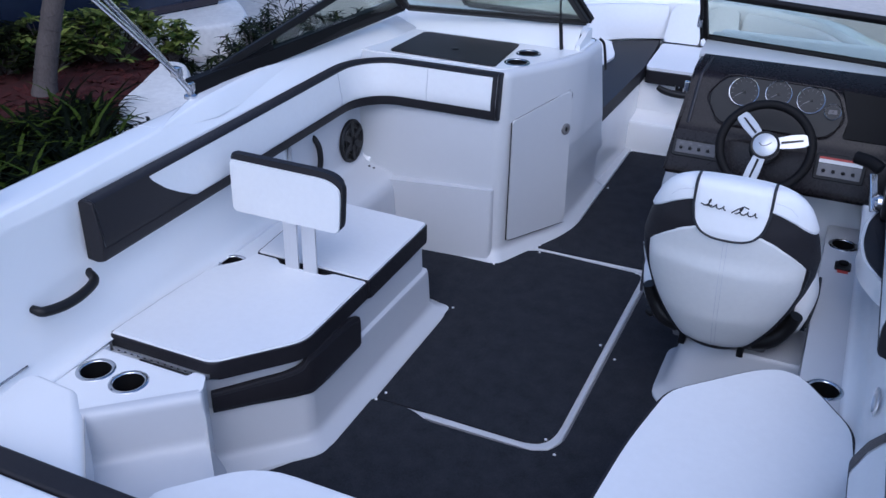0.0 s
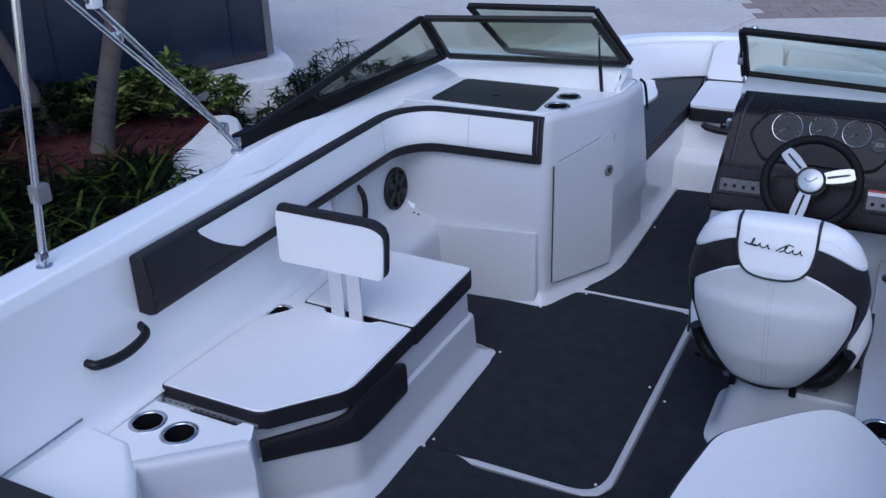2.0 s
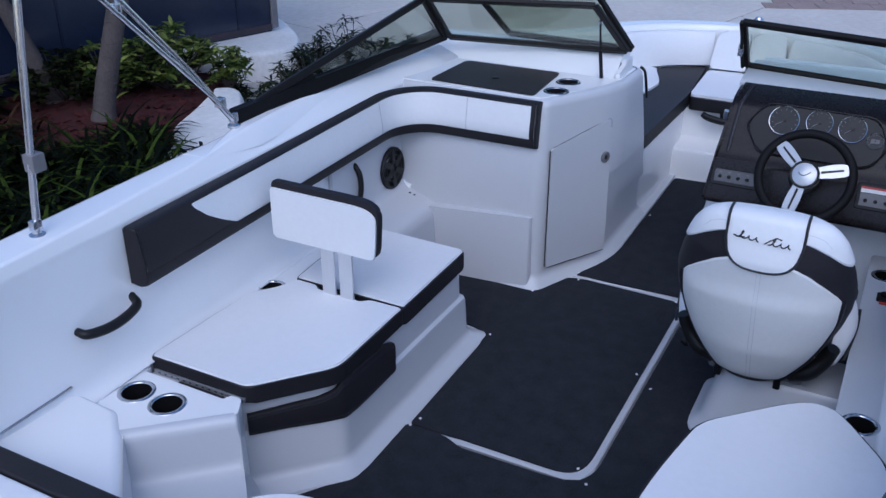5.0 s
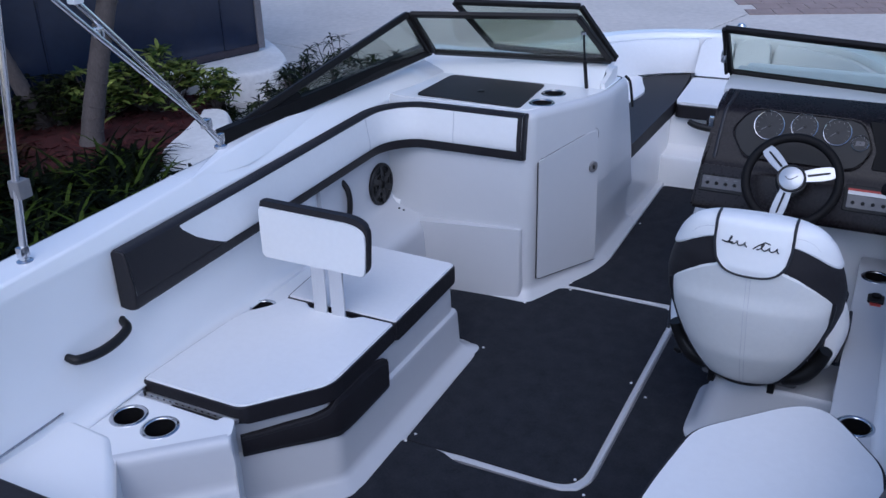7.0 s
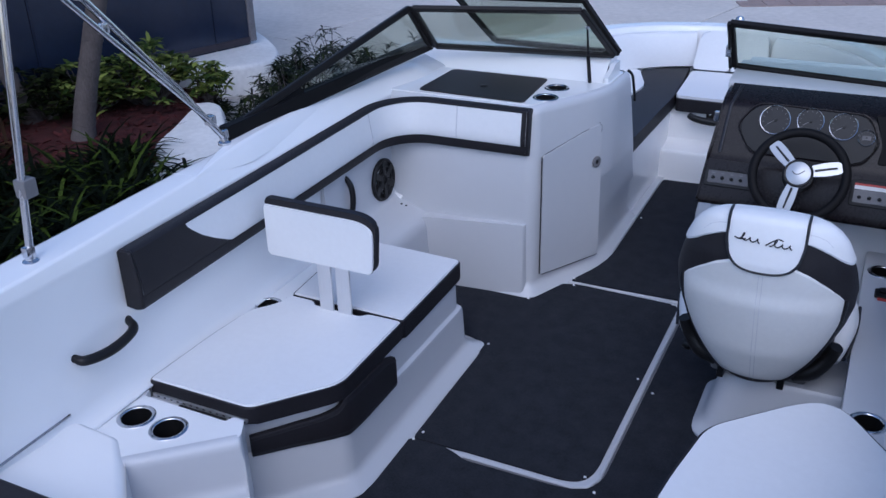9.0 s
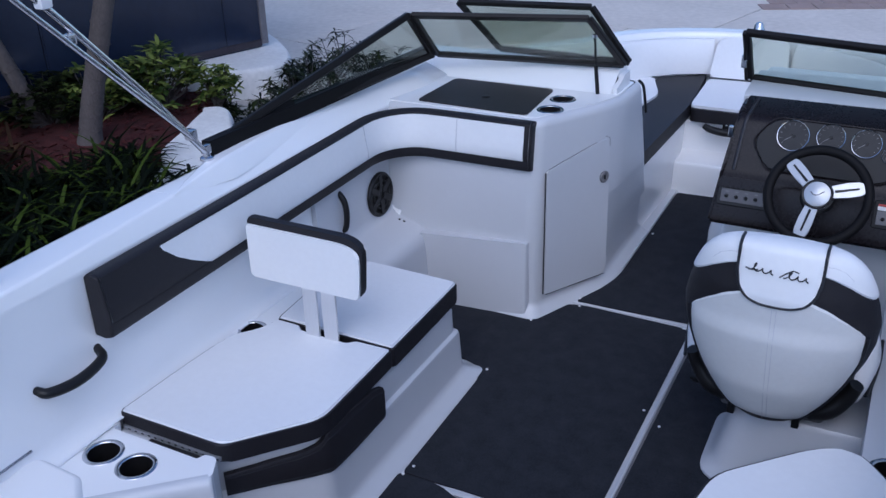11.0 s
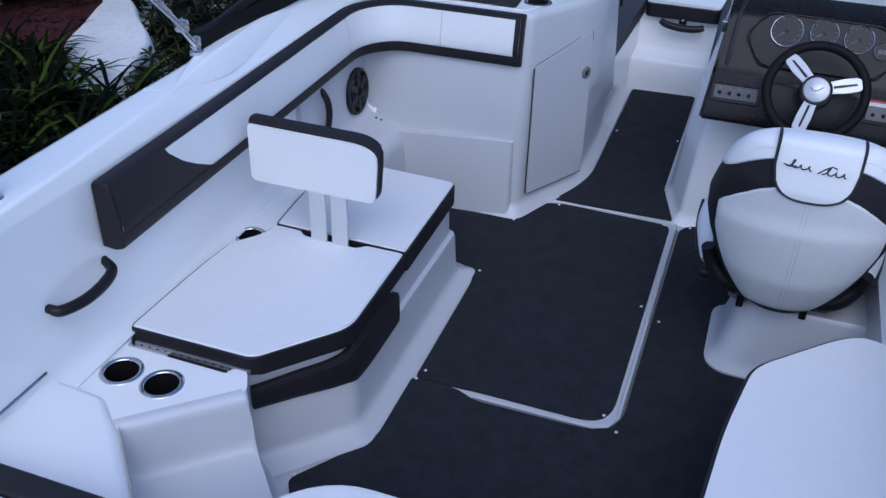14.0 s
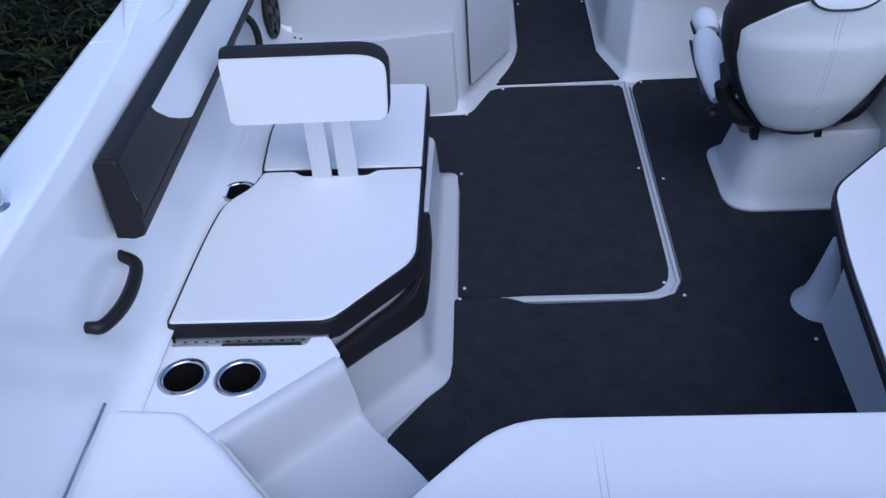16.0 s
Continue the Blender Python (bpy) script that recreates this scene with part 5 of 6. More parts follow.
part("rim", lathe(bmesh.new(), [(0.030, 0.0), (0.030, 0.004), (0.024, 0.006), (0.020, 0.0), (0, -0.004)], 24, Matrix.Translation((1.537, -0.15, 0.57)) @ Vector((-1, 0, 0.1)).to_track_quat("Z", "Y").to_matrix().to_4x4() @ Matrix.Diagonal((1.8, 1.0, 1.0, 1.0))), ALU, pull)

# starboard aft lounge
lounge = [(0.906, -0.90, 0.02), (1.53, -0.90, 0.02), (1.526, -0.30, 0.06), (1.508, -0.085, 0.05), (1.375, 0.098, 0.06), (1.32, 0.138, 0.05), (1.235, 0.108, 0.09), (1.002, -0.126, 0.06), (0.950, -0.41, 0.1)]
cushion("white vinyl lounge cushion with dark underside on starboard", lounge, 0.03, 0.388, 0.420, DARK, False)
bm = bmesh.new()


def lounge_ring(o, z):
    return [(x, y, z) for x, y in rounded([(1.02 - o, -1.2), (1.50, -1.2), (1.50, 0.0), (1.30, 0.05 + o), (1.04 - o, -0.17 + o, 0.05)], 0.03, 4)]


loft(bm, [lounge_ring(0.012, -0.006), lounge_ring(0.006, 0.02), lounge_ring(0, 0.06), lounge_ring(-0.02, 0.390)], True, True)
part("lounge_base", bm, GEL_SHADED, boat)
bm = bmesh.new()
lathe(bm, [(0.085, -0.006), (0.083, 0.006), (0.062, 0.03), (0.044, 0.08), (0.028, 0.15), (0.010, 0.24), (0, 0.25)], 24, Matrix.Translation((1.048, -0.115, 0)))
part("base_foot", bm, GEL_SHADED, boat)

# ---- stern bench and sun pad ----
bench = cushion("white vinyl stern bench cushion with twin stitched seam", [(-0.065, -1.165, 0.02), (0.945, -1.165, 0.02), (0.945, -0.912, 0.03), (0.115, -0.912, 0.10), (-0.065, -1.105, 0.04)], 0.03, 0.35, 0.420, VINYL, False)
for dx in (0.0, 0.014):
    part("stitch", tube(bmesh.new(), [(0.288 + dx, -0.914, 0.413), (0.289 + dx, -0.922, 0.4195), (0.292 + dx, -1.16, 0.4205)], 0.0014, 6), STITCH, bench, "grey stitched seam")
bm = bmesh.new()
prism(bm, rounded([(0.02, -1.3), (0.96, -1.3), (0.96, -0.99), (0.14, -0.99), (0.02, -1.10)], 0.03, 3), -0.006, 0.352, 0.01, 2)
part("bench_base", bm, GEL_SHADED, boat)
pad = thing("sun_pad", "charcoal and white striped sun pad over the stern", "sun pad", (0.35, -1.45, 0.42))
part("pad_base", box(bmesh.new(), (-0.76, -1.72, 0.30), (1.54, -1.195, 0.462), 0.02), VINYL, pad)
ST0 = [(-1.20, -1.272, DARK), (-1.276, -1.345, VINYL), (-1.349, -1.70, DARK)]
for a, b, mat in ST0:
    part("stripe", box(bmesh.new(), (-0.745, b, 0.455), (1.53, a, 0.500 if mat is DARK else 0.497), 0.012, None, 3), mat, pad, "charcoal vinyl stripe" if mat is DARK else "white vinyl stripe")
part("piping", tube(bmesh.new(), curve_points([(-0.74, -1.468, 0.501), (-0.50, -1.464, 0.502), (-0.386, -1.454, 0.502), (-0.31, -1.462, 0.502), (-0.25, -1.51, 0.502), (-0.23, -1.60, 0.502), (-0.23, -1.69, 0.502)], 6), 0.004, 6), PIPEWHITE, pad, "white piping")

# ---- bow cushions ----
dark_in = [(0.150, 1.80), (0.172, 2.17), (0.190, 2.94, 0.05), (0.168, 3.30), (0.135, 3.66), (-0.139, 3.44, 0.03), (-0.075, 3.25, 0.1), (-0.015, 3.09, 0.08), (-0.03, 2.95, 0.1), (-0.06, 2.79, 0.05), (0.05, 2.2), (0.05, 1.80)]
white_out = [(0.045, 2.20), (-0.065, 2.79, 0.05), (-0.035, 2.95, 0.1), (-0.020, 3.09, 0.08), (-0.08, 3.25, 0.1), (-0.145, 3.44), (-0.26, 3.44), (-0.45, 3.10), (-0.64, 2.5), (-0.70, 2.05), (0.045, 2.05)]
for flip in (False, True):
    f = mirrored if flip else (lambda p: p)
    side = "starboard" if flip else "port"
    bw = thing("bow_cushion", "charcoal and white bow seat cushion on the %s side" % side, "cushion", (f([(0.1, 2.6)])[0][0], 2.6, 0.38), "bow cushions")
    g = (lambda pts: [(2 * CX - p[0], *p[1:]) for p in pts][::-1]) if flip else (lambda pts: pts)
    part("inner_panel", prism(bmesh.new(), rounded(g(dark_in), 0.03, 4), 0.38, 0.460, 0.015, 3), DARK, bw, "charcoal vinyl inner panel")
    part("outer_panel", prism(bmesh.new(), rounded(g(white_out), 0.04, 4), 0.38, 0.470, 0.022, 3), VINYL, bw, "white vinyl outer panel")
    part("seat_riser", prism(bmesh.new(), g([(0.14, 1.80), (0.160, 2.20), (0.172, 3.0), (0.12, 3.6), (-0.30, 3.45), (-0.66, 2.5), (-0.70, 1.80)]), -0.01, 0.385, 0.012, 2), GEL, boat)
    # padded inner side of the bow
    rows = []
    for i, p in enumerate(ol):
        if not (2.0 < p.y < 3.87 and (p.x < CX) != flip):
            continue
        d = (ol[min(i + 1, len(ol) - 1)] - ol[max(i - 1, 0)]).normalized()
        n = Vector((d.y, -d.x, 0))
        rows.append([tuple(p + n * o + Vector((0, 0, z))) for o, z in ((0.15, z_sheer(p.y) - 0.035), (0.185, z_sheer(p.y) - 0.035), (0.215, z_sheer(p.y) - 0.06), (0.245, 0.56), (0.255, 0.47), (0.20, 0.45))])
    part("side_pad", loft(bmesh.new(), rows), VINYL, bw, "white vinyl side pad")
bowf = thing("bow_cushion", "white vinyl bow seat cushion with charcoal front edge", "cushion", (0.4, 3.2, 0.38), "bow cushions")
part("seat_pad", prism(bmesh.new(), rounded([(0.195, 2.965, 0.04), (0.605, 2.965, 0.04), (0.64, 3.55), (0.172, 3.545)], 0.03, 4), 0.44, 0.463, 0.012, 3), VINYL, bowf, "white vinyl seat")
part("front_band", prism(bmesh.new(), rounded([(0.198, 2.945, 0.04), (0.602, 2.945, 0.04), (0.64, 3.55), (0.174, 3.55)], 0.03, 4), 0.372, 0.446, 0.012, 3), DARK, bowf, "charcoal vinyl band")
for x0, x1, x2, x3 in ((0.168, 0.395, 0.392, 0.195), (0.405, 0.632, 0.605, 0.408)):
    bm = bmesh.new()
    prism(bm, rounded([(x0, -0.01, 0.03), (x1, -0.01, 0.02), (x2, 0.245, 0.03), (x3, 0.245, 0.06)], 0.04, 5), -0.04, 0.03, 0.016, 3, True)
    bmesh.ops.transform(bm, matrix=Matrix.Translation((0, 3.575, 0.465)) @ Matrix.Rotation(radians(72), 4, "X"), verts=bm.verts)
    part("backrest", bm, VINYL, bowf, "white vinyl backrest")
part("piping", tube(bmesh.new(), [(0.175, 3.545, 0.468), (0.40, 3.548, 0.470), (0.63, 3.548, 0.468)], 0.005, 6), PIPING, bowf)
hb = thing("seat_latch", "black T-shaped latch handle below the bow seat", "latch", (0.41, 2.95, 0.33))
part("plate", box(bmesh.new(), (0.388, 2.950, 0.345), (0.432, 2.972, 0.435), 0.005), BLACK, hb)
part("lever", tube(bmesh.new(), curve_points([(0.292, 2.925, 0.362), (0.33, 2.915, 0.348), (0.41, 2.910, 0.338), (0.49, 2.915, 0.340), (0.532, 2.925, 0.350)], 5), lambda t: 0.012 + 0.009 * math.sin(math.pi * (0.1 + 0.8 * t)) ** 0.5, 10), BLACK, hb)
part("rivet", lathe(bmesh.new(), [(0.009, 0), (0.007, 0.004), (0, 0.005)], 12, Matrix.Translation((0.410, 2.949, 0.372)) @ Vector((0, -1, 0.2)).to_track_quat("Z", "Y").to_matrix().to_4x4()), STEEL, hb, "steel rivet")
bl = thing("bow_light", "small chrome bow navigation light", "light", (0.385, 3.86, 0.705))
part("base", lathe(bmesh.new(), [(0.04, 0), (0.04, 0.01), (0.032, 0.02), (0.030, 0.04), (0.02, 0.055), (0, 0.06)], 20, Matrix.Translation((0.385, 3.86, 0.703))), STEEL, bl)
part("edge_seal", tube(bmesh.new(), curve_points([(0.180, 1.885, 0.884), (0.200, 1.895, 0.86), (0.206, 1.915, 0.80), (0.208, 1.945, 0.72)], 5), 0.007, 8), BLACK, console, "black rubber edge seal")

# ---- bimini frame ----
bim = thing("bimini_frame", "polished tube frame of a folded sun top", "bimini frame", (-0.83, -0.3, 0.93))


def fitting(x, y, z):
    f = part("deck_foot", lathe(bmesh.new(), [(0.024, -0.004), (0.024, 0.006), (0.014, 0.012), (0.012, 0.03), (0, 0.032)], 16, Matrix.Translation((x, y, z))), STEEL, bim, "polished deck fitting")
    part("jaw", box(bmesh.new(), (x - 0.012, y - 0.016, z + 0.018), (x + 0.012, y + 0.016, z + 0.052), 0.005), STEEL, f)


fitting(-0.82, -0.803, 0.906)
part("pole", tube(bmesh.new(), [(-0.82, -0.80, 0.935), (-0.82, -0.701, 1.648), (-0.82, -0.62, 2.25)], 0.0115, 12), STEEL, bim, "polished straight pole")
part("pole_clip", box(bmesh.new(), (-0.842, -0.785, 1.095), (-0.798, -0.74, 1.150), 0.006), GREYSW, bim, "grey plastic clip")
fitting(-0.852, 0.135, 0.953)
part("pole", tube(bmesh.new(), [(-0.85, 0.125, 0.985), (-0.85, -0.06, 1.205), (-0.85, -0.325, 1.49), (-0.85, -0.95, 2.15)], 0.0115, 12), STEEL, bim, "polished slanting pole")
part("pole", tube(bmesh.new(), [(-0.83, 0.06, 1.055), (-0.84, -0.354, 1.462), (-0.84, -0.92, 2.02)], 0.0095, 12), STEEL, bim, "polished slanting pole")
part("slider", box(bmesh.new(), (-0.858, 0.045, 1.048), (-0.822, 0.075, 1.085), 0.006), STEEL, bim)
part("slider", box(bmesh.new(), (-0.858, -0.365, 1.460), (-0.832, -0.335, 1.495), 0.008), STEEL, bim)
part("slider", box(bmesh.new(), (-0.862, -0.435, 1.575), (-0.828, -0.395, 1.62), 0.008), PIPEWHITE, bim, "white plastic clamp")

# ---- ground and planting ----
GZ = -1.0
bm = bmesh.new()
prism(bm, [(-400, -400), (400, -400), (400, 400), (-400, 400)], GZ - 0.3, GZ - 0.012)
ground = single("ground", bm, SOIL, "concrete yard with dark joints", "ground", (0, 0, GZ), kind="structure")
yard = thing("pavement", "pale concrete slabs of the yard", "pavement", (0, 0, GZ), kind="structure")
SLAB_R = Matrix.Rotation(radians(-14), 2)
slab_mesh = None
for i in range(-9, 12):
    for j in range(-6, 16):
        c = SLAB_R @ Vector((i * 3.4 + (1.0 if j % 2 else 0), j * 3.4 + 1.6))
        if slab_mesh is None:
            bm = prism(bmesh.new(), rounded([(-1.69, -1.69), (1.69, -1.69), (1.69, 1.69), (-1.69, 1.69)], 0.01, 1), -0.1, 0.0, 0.008, 1)
            ob = part("slab", bm, CONCRETE, yard, wn=False)
            slab_mesh = ob.data
            slab_mesh.transform(Matrix.Translation(ORIGIN[yard]))
        else:
            ob = new("slab", slab_mesh)
            ob.parent = yard
        ob.location = (c.x, c.y, 0)
        ob.rotation_euler = (0, 0, radians(-14))
pav = thing("paver_strip", "reddish brick paver area of the yard", "pavement", (3, 15, GZ), kind="structure")
bm = bmesh.new()
rng = random.Random(5)
R2 = Matrix.Rotation(radians(22), 2)
for i in range(60):
    for j in range(40):
        c = R2 @ Vector((i * 0.42 - 1.0 + (0.21 if j % 2 else 0), j * 0.42)) + Vector((0.1, 13.6))
        w = 0.2
        z = GZ + 0.012 + rng.uniform(-0.003, 0.003)
        q = [R2 @ Vector(p) + c for p in ((-w, -w), (w, -w), (w, w), (-w, w))]
        vs = [bm.verts.new((p.x, p.y, z)) for p in q]
        vl = [bm.verts.new((p.x, p.y, z - 0.03)) for p in q]
        bm.faces.new(vs)
        for k in range(4):
            bm.faces.new((vl[k], vl[(k + 1) % 4], vs[(k + 1) % 4], vs[k]))
part("paver", bm, PAVER, pav, kind="stuff", wn=False, fix=False)

# planting bed with its curved white kerb wall
KZ = -0.66
inner_k = curve_points([(-7.4, 7.1, 0), (-6.75, 6.75, 0), (-6.2, 6.35, 0), (-5.75, 5.75, 0), (-5.25, 5.10, 0), (-4.76, 4.35, 0), (-4.38, 3.75, 0), (-4.02, 3.1, 0), (-3.80, 2.2, 0), (-3.72, 1.2, 0)], 8)


def kerb(label, outer, inner, top, at):
    bm = bmesh.new()
    secs = []
    for a, b in zip(curve_points(outer, 8), curve_points(inner, 8)):
        n = (a - b).normalized() * 0.03
        secs.append([(a.x + 2 * n.x, a.y + 2 * n.y, GZ), (a.x + n.x * 0.6, a.y + n.y * 0.6, top - 0.06), (a.x, a.y, top - 0.018), (a.x - n.x, a.y - n.y, top), (b.x + n.x, b.y + n.y, top), (b.x, b.y, top - 0.02), (b.x, b.y, GZ)])
    loft(bm, secs)
    single("kerb_wall", bm, STUCCO, label, "wall", at, kind="structure")


kerb("white rendered kerb wall curving round the building corner", [(-6.9, 7.95, 0), (-6.34, 7.60, 0), (-5.73, 7.08, 0), (-5.38, 6.65, 0), (-5.36, 6.30, 0), (-5.60, 5.95, 0), (-6.1, 5.65, 0), (-6.9, 5.4, 0)],
     [(-7.4, 7.1, 0), (-6.9, 6.95, 0), (-6.5, 6.7, 0), (-6.3, 6.5, 0), (-6.3, 6.4, 0), (-6.4, 6.3, 0), (-6.6, 6.15, 0), (-7.0, 5.95, 0)], KZ, (-6.0, 6.5, GZ))
kerb("low white rendered kerb round the planting bed", [(-5.12, 4.85, 0), (-4.98, 4.93, 0), (-4.80, 4.82, 0), (-4.52, 4.50, 0), (-4.13, 4.10, 0), (-3.92, 3.65, 0), (-3.82, 3.3, 0), (-3.85, 3.05, 0), (-3.95, 2.95, 0)],
     [(-5.14, 4.80, 0), (-5.08, 4.72, 0), (-5.02, 4.55, 0), (-4.86, 4.18, 0), (-4.66, 3.68, 0), (-4.38, 3.38, 0), (-4.26, 3.13, 0), (-4.16, 3.00, 0), (-4.06, 2.95, 0)], KZ - 0.06, (-4.3, 3.5, GZ))
bm = bmesh.new()
rows = []
for k, b in enumerate(inner_k):
    row = [(b.x + 0.05, b.y + 0.03, GZ)]
    for t in np.linspace(0, 1, 22):
        q = b.lerp(Vector((-10.5, b.y - 1.5, 0)), t)
        row.append((q.x, q.y, -0.86 + 0.10 * t + 0.035 * noise.noise(Vector((q.x * 1.3, q.y * 1.3, 0)))))
    rows.append(row)
loft(bm, rows)
single("mulch_bed", bm, MULCH, "red-brown bark mulch of the planting bed", "mulch", (-6, 4, -0.86), kind="structure")
# loose chips on the mulch
bm = bmesh.new()
rng = random.Random(11)
for _ in range(2600):
    t, u = rng.random() ** 1.5, rng.random()
    b = inner_k[int(u * (len(inner_k) - 9))]
    q = b.lerp(Vector((-10.5, b.y - 1.5, 0)), t * 0.55)
    z = -0.855 + 0.055 * t + 0.035 * noise.noise(Vector((q.x * 1.3, q.y * 1.3, 0)))
    m = Matrix.Translation((q.x + rng.uniform(-0.1, 0.1), q.y + rng.uniform(-0.1, 0.1), z + 0.008)) @ Euler((rng.uniform(-0.6, 0.6), rng.uniform(-0.6, 0.6), rng.uniform(0, 6))).to_matrix().to_4x4()
    w, l = rng.uniform(0.008, 0.02), rng.uniform(0.02, 0.055)
    vs = [bm.verts.new(m @ Vector(p)) for p in ((-l, -w, 0), (l, -w * 0.6, 0), (l * 0.9, w, 0.006), (-l, w * 0.8, 0.004))]
    bm.faces.new(vs)
chips = single("bark_chips", bm, MULCH, "loose red bark chips", "mulch", (-6, 4, -0.85), kind="stuff")

# building behind the bed
bld = thing("building", "navy panelled building wall behind the bed", "building", (-7.5, 7.2, GZ))
A, B = Vector((-6.0, 7.0)), Vector((-7.4, 2.6))
WDIR = (B - A).normalized()
WNRM = Vector((-WDIR.y, WDIR.x))
if WNRM.dot(Vector((1, -1))) < 0:
    WNRM = -WNRM


def wall_box(s0, s1, z0, z1, d0, d1, bev=0.01):
    p, q = A + WDIR * s0, A + WDIR * s1
    c = (p + q) / 2 + WNRM * (d0 + d1) / 2
    ang = math.atan2(WDIR.y, WDIR.x)
    return box(bmesh.new(), (-(s1 - s0) / 2, -abs(d1 - d0) / 2, z0), ((s1 - s0) / 2, abs(d1 - d0) / 2, z1), bev, Matrix.Translation((c.x, c.y, 0)) @ Matrix.Rotation(ang, 4, "Z"), 1)


part("wall", wall_box(0.04, 6.0, -0.98, 3.6, -3.0, -0.05), NAVY, bld)
s = 0.02
for w in (0.50, 2.2, 2.2):
    part("panel", wall_box(s + 0.01, s + w - 0.01, -0.66, 3.5, -0.06, 0.0, 0.006), NAVY, bld, "navy wall panel")
    part("joint_post", wall_box(s + w - 0.010, s + w + 0.010, -0.62, 3.55, -0.04, 0.012, 0.004), NAVY, bld)
    s += w
part("corner_post", wall_box(-0.06, 0.035, -0.62, 3.6, -0.3, 0.03), principled("weathered_frame", (0.16, 0.15, 0.16), 0.6, vary=0.3, vscale=5), bld, "weathered corner post")
# Dark purplish rail makes the dark band along the wall's foot.
part("base_rail", wall_box(0.03, 6.0, -0.64, -0.56, -0.04, 0.02), principled("dark_purple_rail", (0.030, 0.022, 0.030), 0.6, vary=0.4, vscale=4), bld)


# ---- plants ----
def leaf(bm, root, way, up, length, width, droop, segs=3):
    """One pointed leaf, folded a little along its midrib."""
    way, up = way.normalized(), up
    side = way.cross(up).normalized()
    pts = []
    p, d = Vector(root), way.copy()
    for i in range(segs + 1):
        t = i / segs
        w = width * math.sin(math.pi * min(0.12 + 0.88 * t, 1.0)) ** 0.8 * 0.5 if i < segs else 0.0
        pts.append((p.copy(), w))
        d = (d + Vector((0, 0, -droop / segs))).normalized()
        p = p + d * (length / segs)
    prev = None
    for c, w in pts:
        nrm = side.cross(way).normalized()
        cur = (bm.verts.new(c - side * w + nrm * w * 0.25), bm.verts.new(c), bm.verts.new(c + side * w + nrm * w * 0.25)) if w > 1e-5 else (bm.verts.new(c),)
        if prev:
            if len(cur) == 3:
                bm.faces.new((prev[0], prev[1], cur[1], cur[0]))
                bm.faces.new((prev[1], prev[2], cur[2], cur[1]))
            else:
                bm.faces.new((prev[0], prev[1], cur[0]))
                bm.faces.new((prev[1], prev[2], cur[0]))
        prev = cur


def shrub(name, label, at, size, height, twigs, per, length, width, material, seed, droop=0.5):
    rng = random.Random(seed)
    ob = thing(name, label, "shrub", at, "garden shrubs")
    stems, leaves = bmesh.new(), bmesh.new()
    for _ in range(twigs):
        a, r = rng.uniform(0, 2 * math.pi), size * math.sqrt(rng.random())
        tip = Vector((at[0] + r * math.cos(a), at[1] + r * math.sin(a), at[2] + height * (0.35 + 0.65 * rng.random()) * (1 - 0.45 * (r / size) ** 2)))
        root = Vector((at[0] + 0.25 * r * math.cos(a), at[1] + 0.25 * r * math.sin(a), at[2]))
        mid = root.lerp(tip, 0.5) + Vector((rng.uniform(-1, 1), rng.uniform(-1, 1), 0)) * 0.06
        tube(stems, [root, mid, tip], lambda t: 0.009 * (1 - 0.6 * t), 5)
        for k in range(per):
            b = k * 2.4 + rng.uniform(-0.4, 0.4)
            tilt = rng.uniform(0.05, 0.9)
            way = Vector((math.cos(b), math.sin(b), tilt))
            start = tip - Vector((0, 0, 0.10 * rng.random() * k / per))
            leaf(leaves, start, way, Vector((0, 0, 1)), length * rng.uniform(0.7, 1.2), width * rng.uniform(0.8, 1.2), droop * rng.uniform(0.6, 1.6))
    part("stem", stems, BARK, ob, wn=False, kind="stuff")
    part("foliage", leaves, material, ob, wn=False, fix=False, angle=80, kind="stuff")
    return ob


MZ = -0.84
shrub("shrub", "yellow-green broad-leaved shrub in the mulch bed", (-5.92, 4.95, MZ), 0.52, 0.72, 100, 8, 0.15, 0.055, LEAF, 21)
shrub("shrub", "yellow-green broad-leaved shrub against the building", (-6.28, 4.52, MZ), 0.42, 0.62, 46, 8, 0.15, 0.055, LEAF, 22)
shrub("shrub", "small variegated shrub beside the kerb wall", (-5.26, 5.20, MZ), 0.20, 0.50, 34, 8, 0.13, 0.048, LEAF, 23)
shrub("shrub", "low green shrub behind the palm trunk", (-6.6, 4.15, MZ), 0.5, 0.55, 80, 7, 0.14, 0.05, FERN_SHADED, 24)
shrub("shrub", "dark green shrub behind the leaning trunk", (-6.95, 3.15, MZ), 0.4, 0.5, 70, 7, 0.15, 0.05, FERN_SHADED, 25)
shrub("shrub", "dark green shrub in the back of the bed", (-7.0, 2.7, MZ), 0.5, 0.7, 90, 7, 0.15, 0.05, FERN_SHADED, 26)
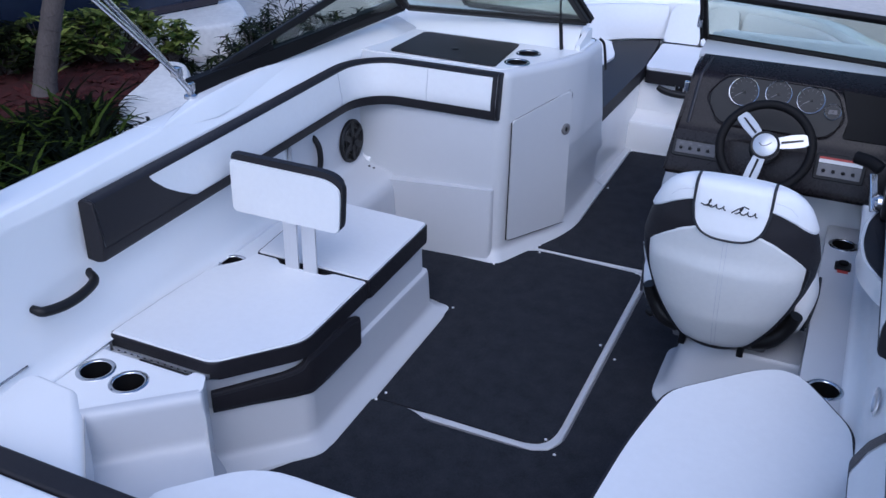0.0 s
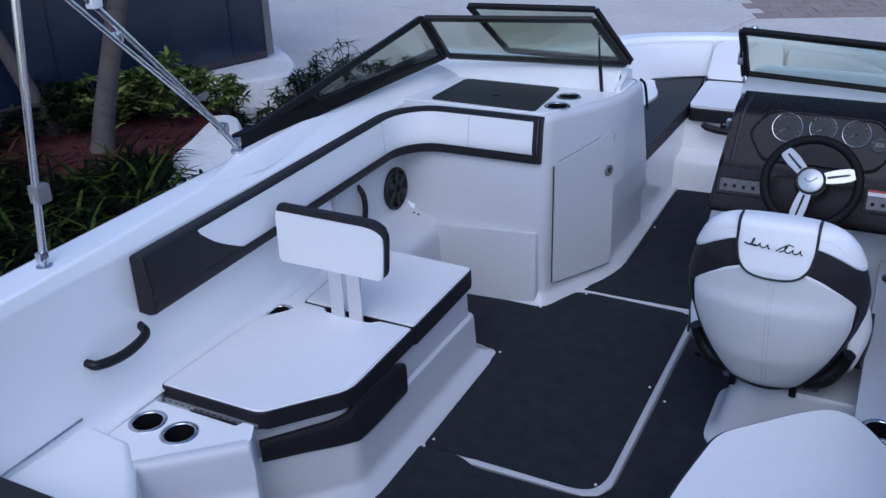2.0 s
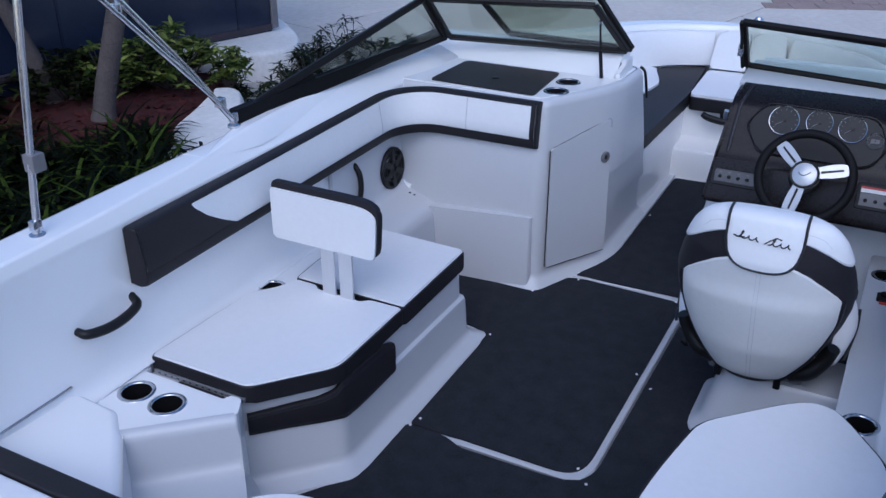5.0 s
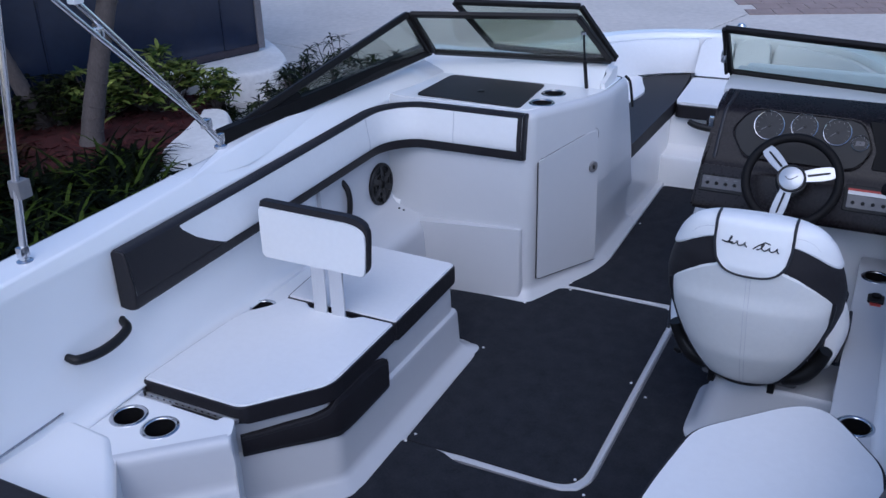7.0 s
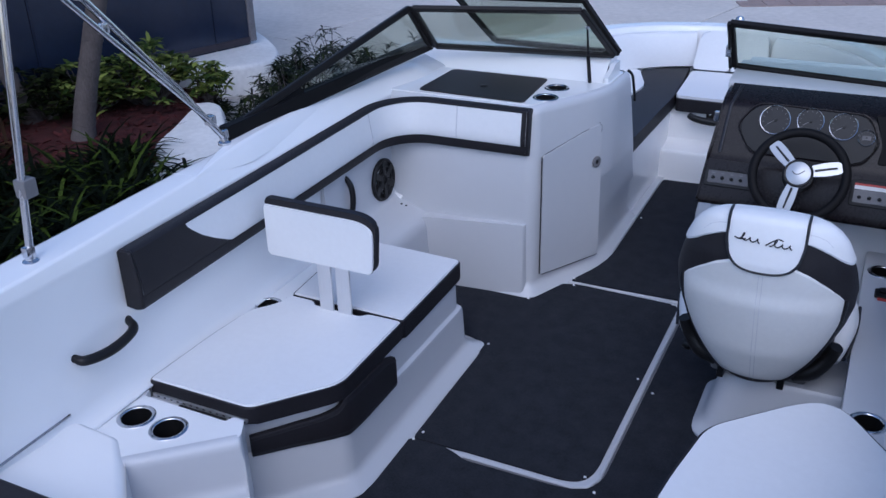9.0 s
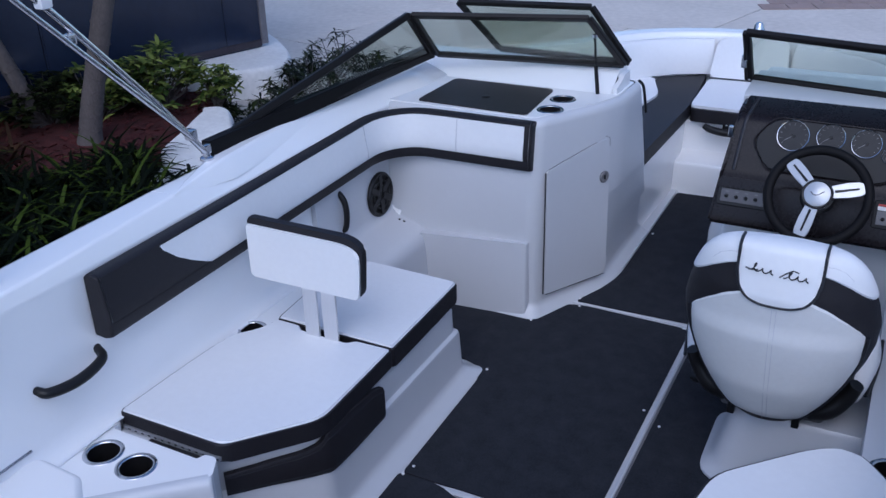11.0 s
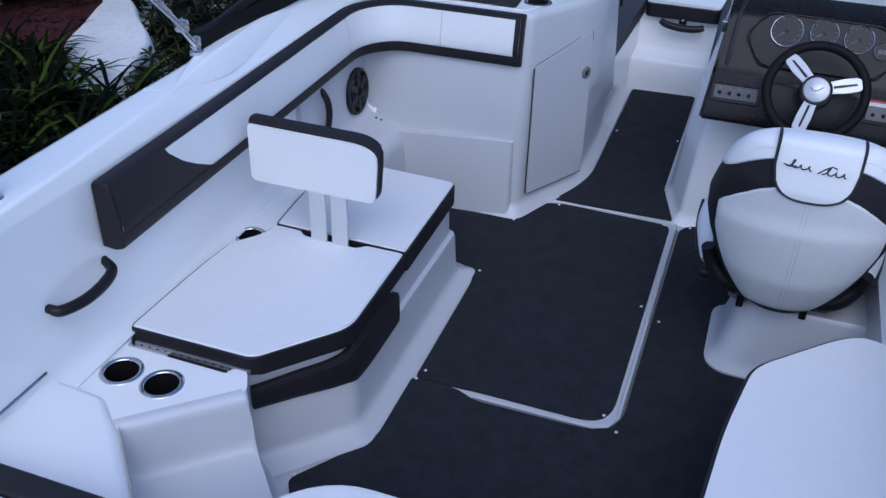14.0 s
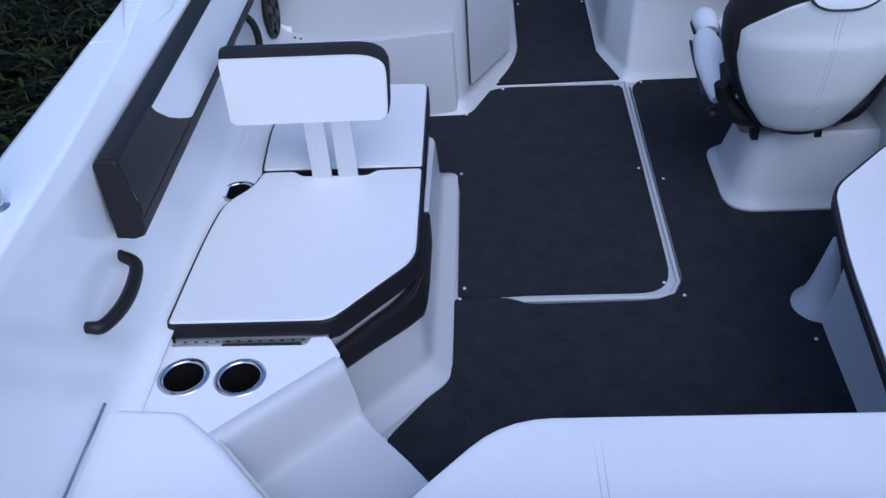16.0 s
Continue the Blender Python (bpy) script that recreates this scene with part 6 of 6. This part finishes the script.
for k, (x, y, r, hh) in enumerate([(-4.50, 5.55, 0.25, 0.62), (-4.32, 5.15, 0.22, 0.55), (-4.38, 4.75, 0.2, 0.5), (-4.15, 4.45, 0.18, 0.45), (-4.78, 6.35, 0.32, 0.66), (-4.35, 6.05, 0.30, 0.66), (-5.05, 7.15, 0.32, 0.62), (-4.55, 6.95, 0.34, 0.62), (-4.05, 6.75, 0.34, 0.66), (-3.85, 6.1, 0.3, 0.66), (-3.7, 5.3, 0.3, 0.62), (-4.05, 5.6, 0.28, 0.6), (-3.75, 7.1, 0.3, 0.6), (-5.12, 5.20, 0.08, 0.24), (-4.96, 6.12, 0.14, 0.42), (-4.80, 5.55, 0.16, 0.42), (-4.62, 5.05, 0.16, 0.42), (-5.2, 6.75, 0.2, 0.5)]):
    shrub("shrub", "narrow-leaved shrub outside the kerb wall, shade in its leaf colour", (x, y, GZ), r, hh, 15 if x < -4.3 and y < 6.6 else 24, 10, 0.16, 0.024, FERN_SHADED, 40 + k, 0.7)


def strap_clump(label, at, n, length, material, seed):
    rng = random.Random(seed)
    bm = bmesh.new()
    for _ in range(n):
        a = rng.uniform(0, 2 * math.pi)
        root = Vector((at[0] + rng.uniform(-0.12, 0.12), at[1] + rng.uniform(-0.12, 0.12), at[2]))
        way = Vector((math.cos(a), math.sin(a), rng.uniform(0.7, 2.2)))
        leaf(bm, root, way, Vector((0, 0, 1)), length * rng.uniform(0.6, 1.15), 0.034, rng.uniform(0.9, 2.4), 5)
    ob = thing("strap_plant", label, "plant", at, "strap-leaved plants")
    part("foliage", bm, material, ob, wn=False, fix=False, angle=80)
    return ob


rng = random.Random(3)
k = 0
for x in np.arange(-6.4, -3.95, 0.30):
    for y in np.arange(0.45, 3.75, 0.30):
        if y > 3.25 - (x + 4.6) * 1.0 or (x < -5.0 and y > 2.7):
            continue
        strap_clump("strap-leaved border plant with shade in its leaf colour", (x + rng.uniform(-0.1, 0.1), y + rng.uniform(-0.1, 0.1), MZ), 38, 0.58, STRAP_SHADED, 100 + k)
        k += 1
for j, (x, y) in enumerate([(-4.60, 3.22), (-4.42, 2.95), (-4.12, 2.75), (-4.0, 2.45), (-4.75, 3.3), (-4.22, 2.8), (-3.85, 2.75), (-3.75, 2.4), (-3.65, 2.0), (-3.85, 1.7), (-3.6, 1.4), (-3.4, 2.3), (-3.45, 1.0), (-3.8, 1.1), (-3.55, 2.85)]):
    strap_clump("long strap-leaved plant overhanging the kerb", (x, y, MZ), 40, 0.72, STRAP_SHADED, 330 + j)
for j, (x, y) in enumerate([(-6.30, 3.05), (-6.6, 2.7), (-5.95, 3.05), (-6.1, 2.4)]):
    strap_clump("dry brown drooping fronds", (x, y, MZ), 16, 0.62, BROWN, 300 + j)


# dark planting between the kerb and the boat
bm = bmesh.new()
rows = []
for y in np.linspace(-0.6, 6.2, 24):
    rows.append([(x, y, GZ + 0.03 + 0.02 * noise.noise(Vector((x * 2, y * 2, 3)))) for x in np.linspace(-3.45 - 0.26 * max(0, y - 2.5) - 2.5 * min(1.0, max(0, 1.3 - y) * 4), -1.55, 18)])
loft(bm, rows)
single("planting_strip", bm, SOIL, "dark soil of the shaded planting strip", "soil", (-2.5, 2.5, GZ), kind="structure")
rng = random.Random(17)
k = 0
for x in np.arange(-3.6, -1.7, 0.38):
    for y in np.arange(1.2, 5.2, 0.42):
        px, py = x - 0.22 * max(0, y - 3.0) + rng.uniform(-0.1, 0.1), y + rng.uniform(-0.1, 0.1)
        shrub("ground_cover", "low dark green ground cover, deep shade in its leaf colour", (px, py, GZ), 0.24, 0.34, 16, 9, 0.17, 0.030, FERN_SHADED, 500 + k, 0.8)
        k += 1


def trunk(label, pts, r, seed):
    rng = random.Random(seed)
    ob = thing("palm_trunk", label, "tree", pts[0], "palm trunks")
    c = curve_points(pts, 10)
    bm = bmesh.new()
    rings = []
    for i, p in enumerate(c):
        t = i / (len(c) - 1)
        rr = r * (1.15 - 0.3 * t + 0.25 * max(0, 0.08 - t) / 0.08)
        rings.append([(p.x + rr * (1 + 0.05 * noise.noise(Vector((math.cos(a) * 2, math.sin(a) * 2, p.z * 3)))) * math.cos(a), p.y + rr * (1 + 0.05 * noise.noise(Vector((math.cos(a) * 2, math.sin(a) * 2, p.z * 3 + 9)))) * math.sin(a), p.z) for a in np.linspace(0, 2 * math.pi, 19)[:-1]])
    loft(bm, rings, True, True)
    part("trunk", bm, BARK, ob)
    for i in range(2, len(c) - 1, 3):
        p = c[i]
        t = i / (len(c) - 1)
        rr = r * (1.17 - 0.3 * t)
        part("leaf_scar", tube(bmesh.new(), [(p.x + rr * math.cos(a), p.y + rr * math.sin(a), p.z + 0.02 * math.sin(a * 2 + i)) for a in np.linspace(0, 2 * math.pi, 19)[:-1]], 0.004, 5, True), BARK, ob, wn=False)
    return ob


trunk("grey ringed palm trunk in the mulch bed", [(-5.72, 3.79, -0.90), (-5.66, 3.86, -0.5), (-5.58, 3.95, -0.08), (-5.44, 4.10, 0.60), (-5.2, 4.35, 1.6), (-5.0, 4.6, 3.0)], 0.098, 1)
trunk("grey leaning palm trunk at the back of the bed", [(-6.60, 4.00, -0.90), (-6.70, 3.91, -0.40), (-6.78, 3.82, -0.02), (-6.93, 3.66, 0.7), (-7.0, 3.5, 2.0)], 0.080, 2)


def crown(at, seed):
    rng = random.Random(seed)
    bm = bmesh.new()
    for k in range(16):
        a = k * 2.4 + rng.uniform(-0.2, 0.2)
        way = Vector((math.cos(a), math.sin(a), rng.uniform(0.1, 0.9)))
        p, d = Vector(at), way.normalized()
        for i in range(26):
            d = (d + Vector((0, 0, -0.055))).normalized()
            p = p + d * 0.085
            side = d.cross(Vector((0, 0, 1))).normalized()
            for s in (-1, 1):
                leaf(bm, p, side * s + d * 0.6, Vector((0, 0, 1)), 0.5 * math.sin(math.pi * (i + 3) / 30), 0.03, 0.8, 2)
    return bm


# Unseen crowns, added on top of the trunks to shade the bed.
for ob in [o for o in scene.objects if o.name.startswith("palm_trunk")]:
    tip = max((v.co + ORIGIN[ob] for c in ob.children for v in c.data.vertices), key=lambda v: v.z)
    part("crown", crown(tip, 7), STRAP_SHADED, ob, wn=False, fix=False, angle=80)
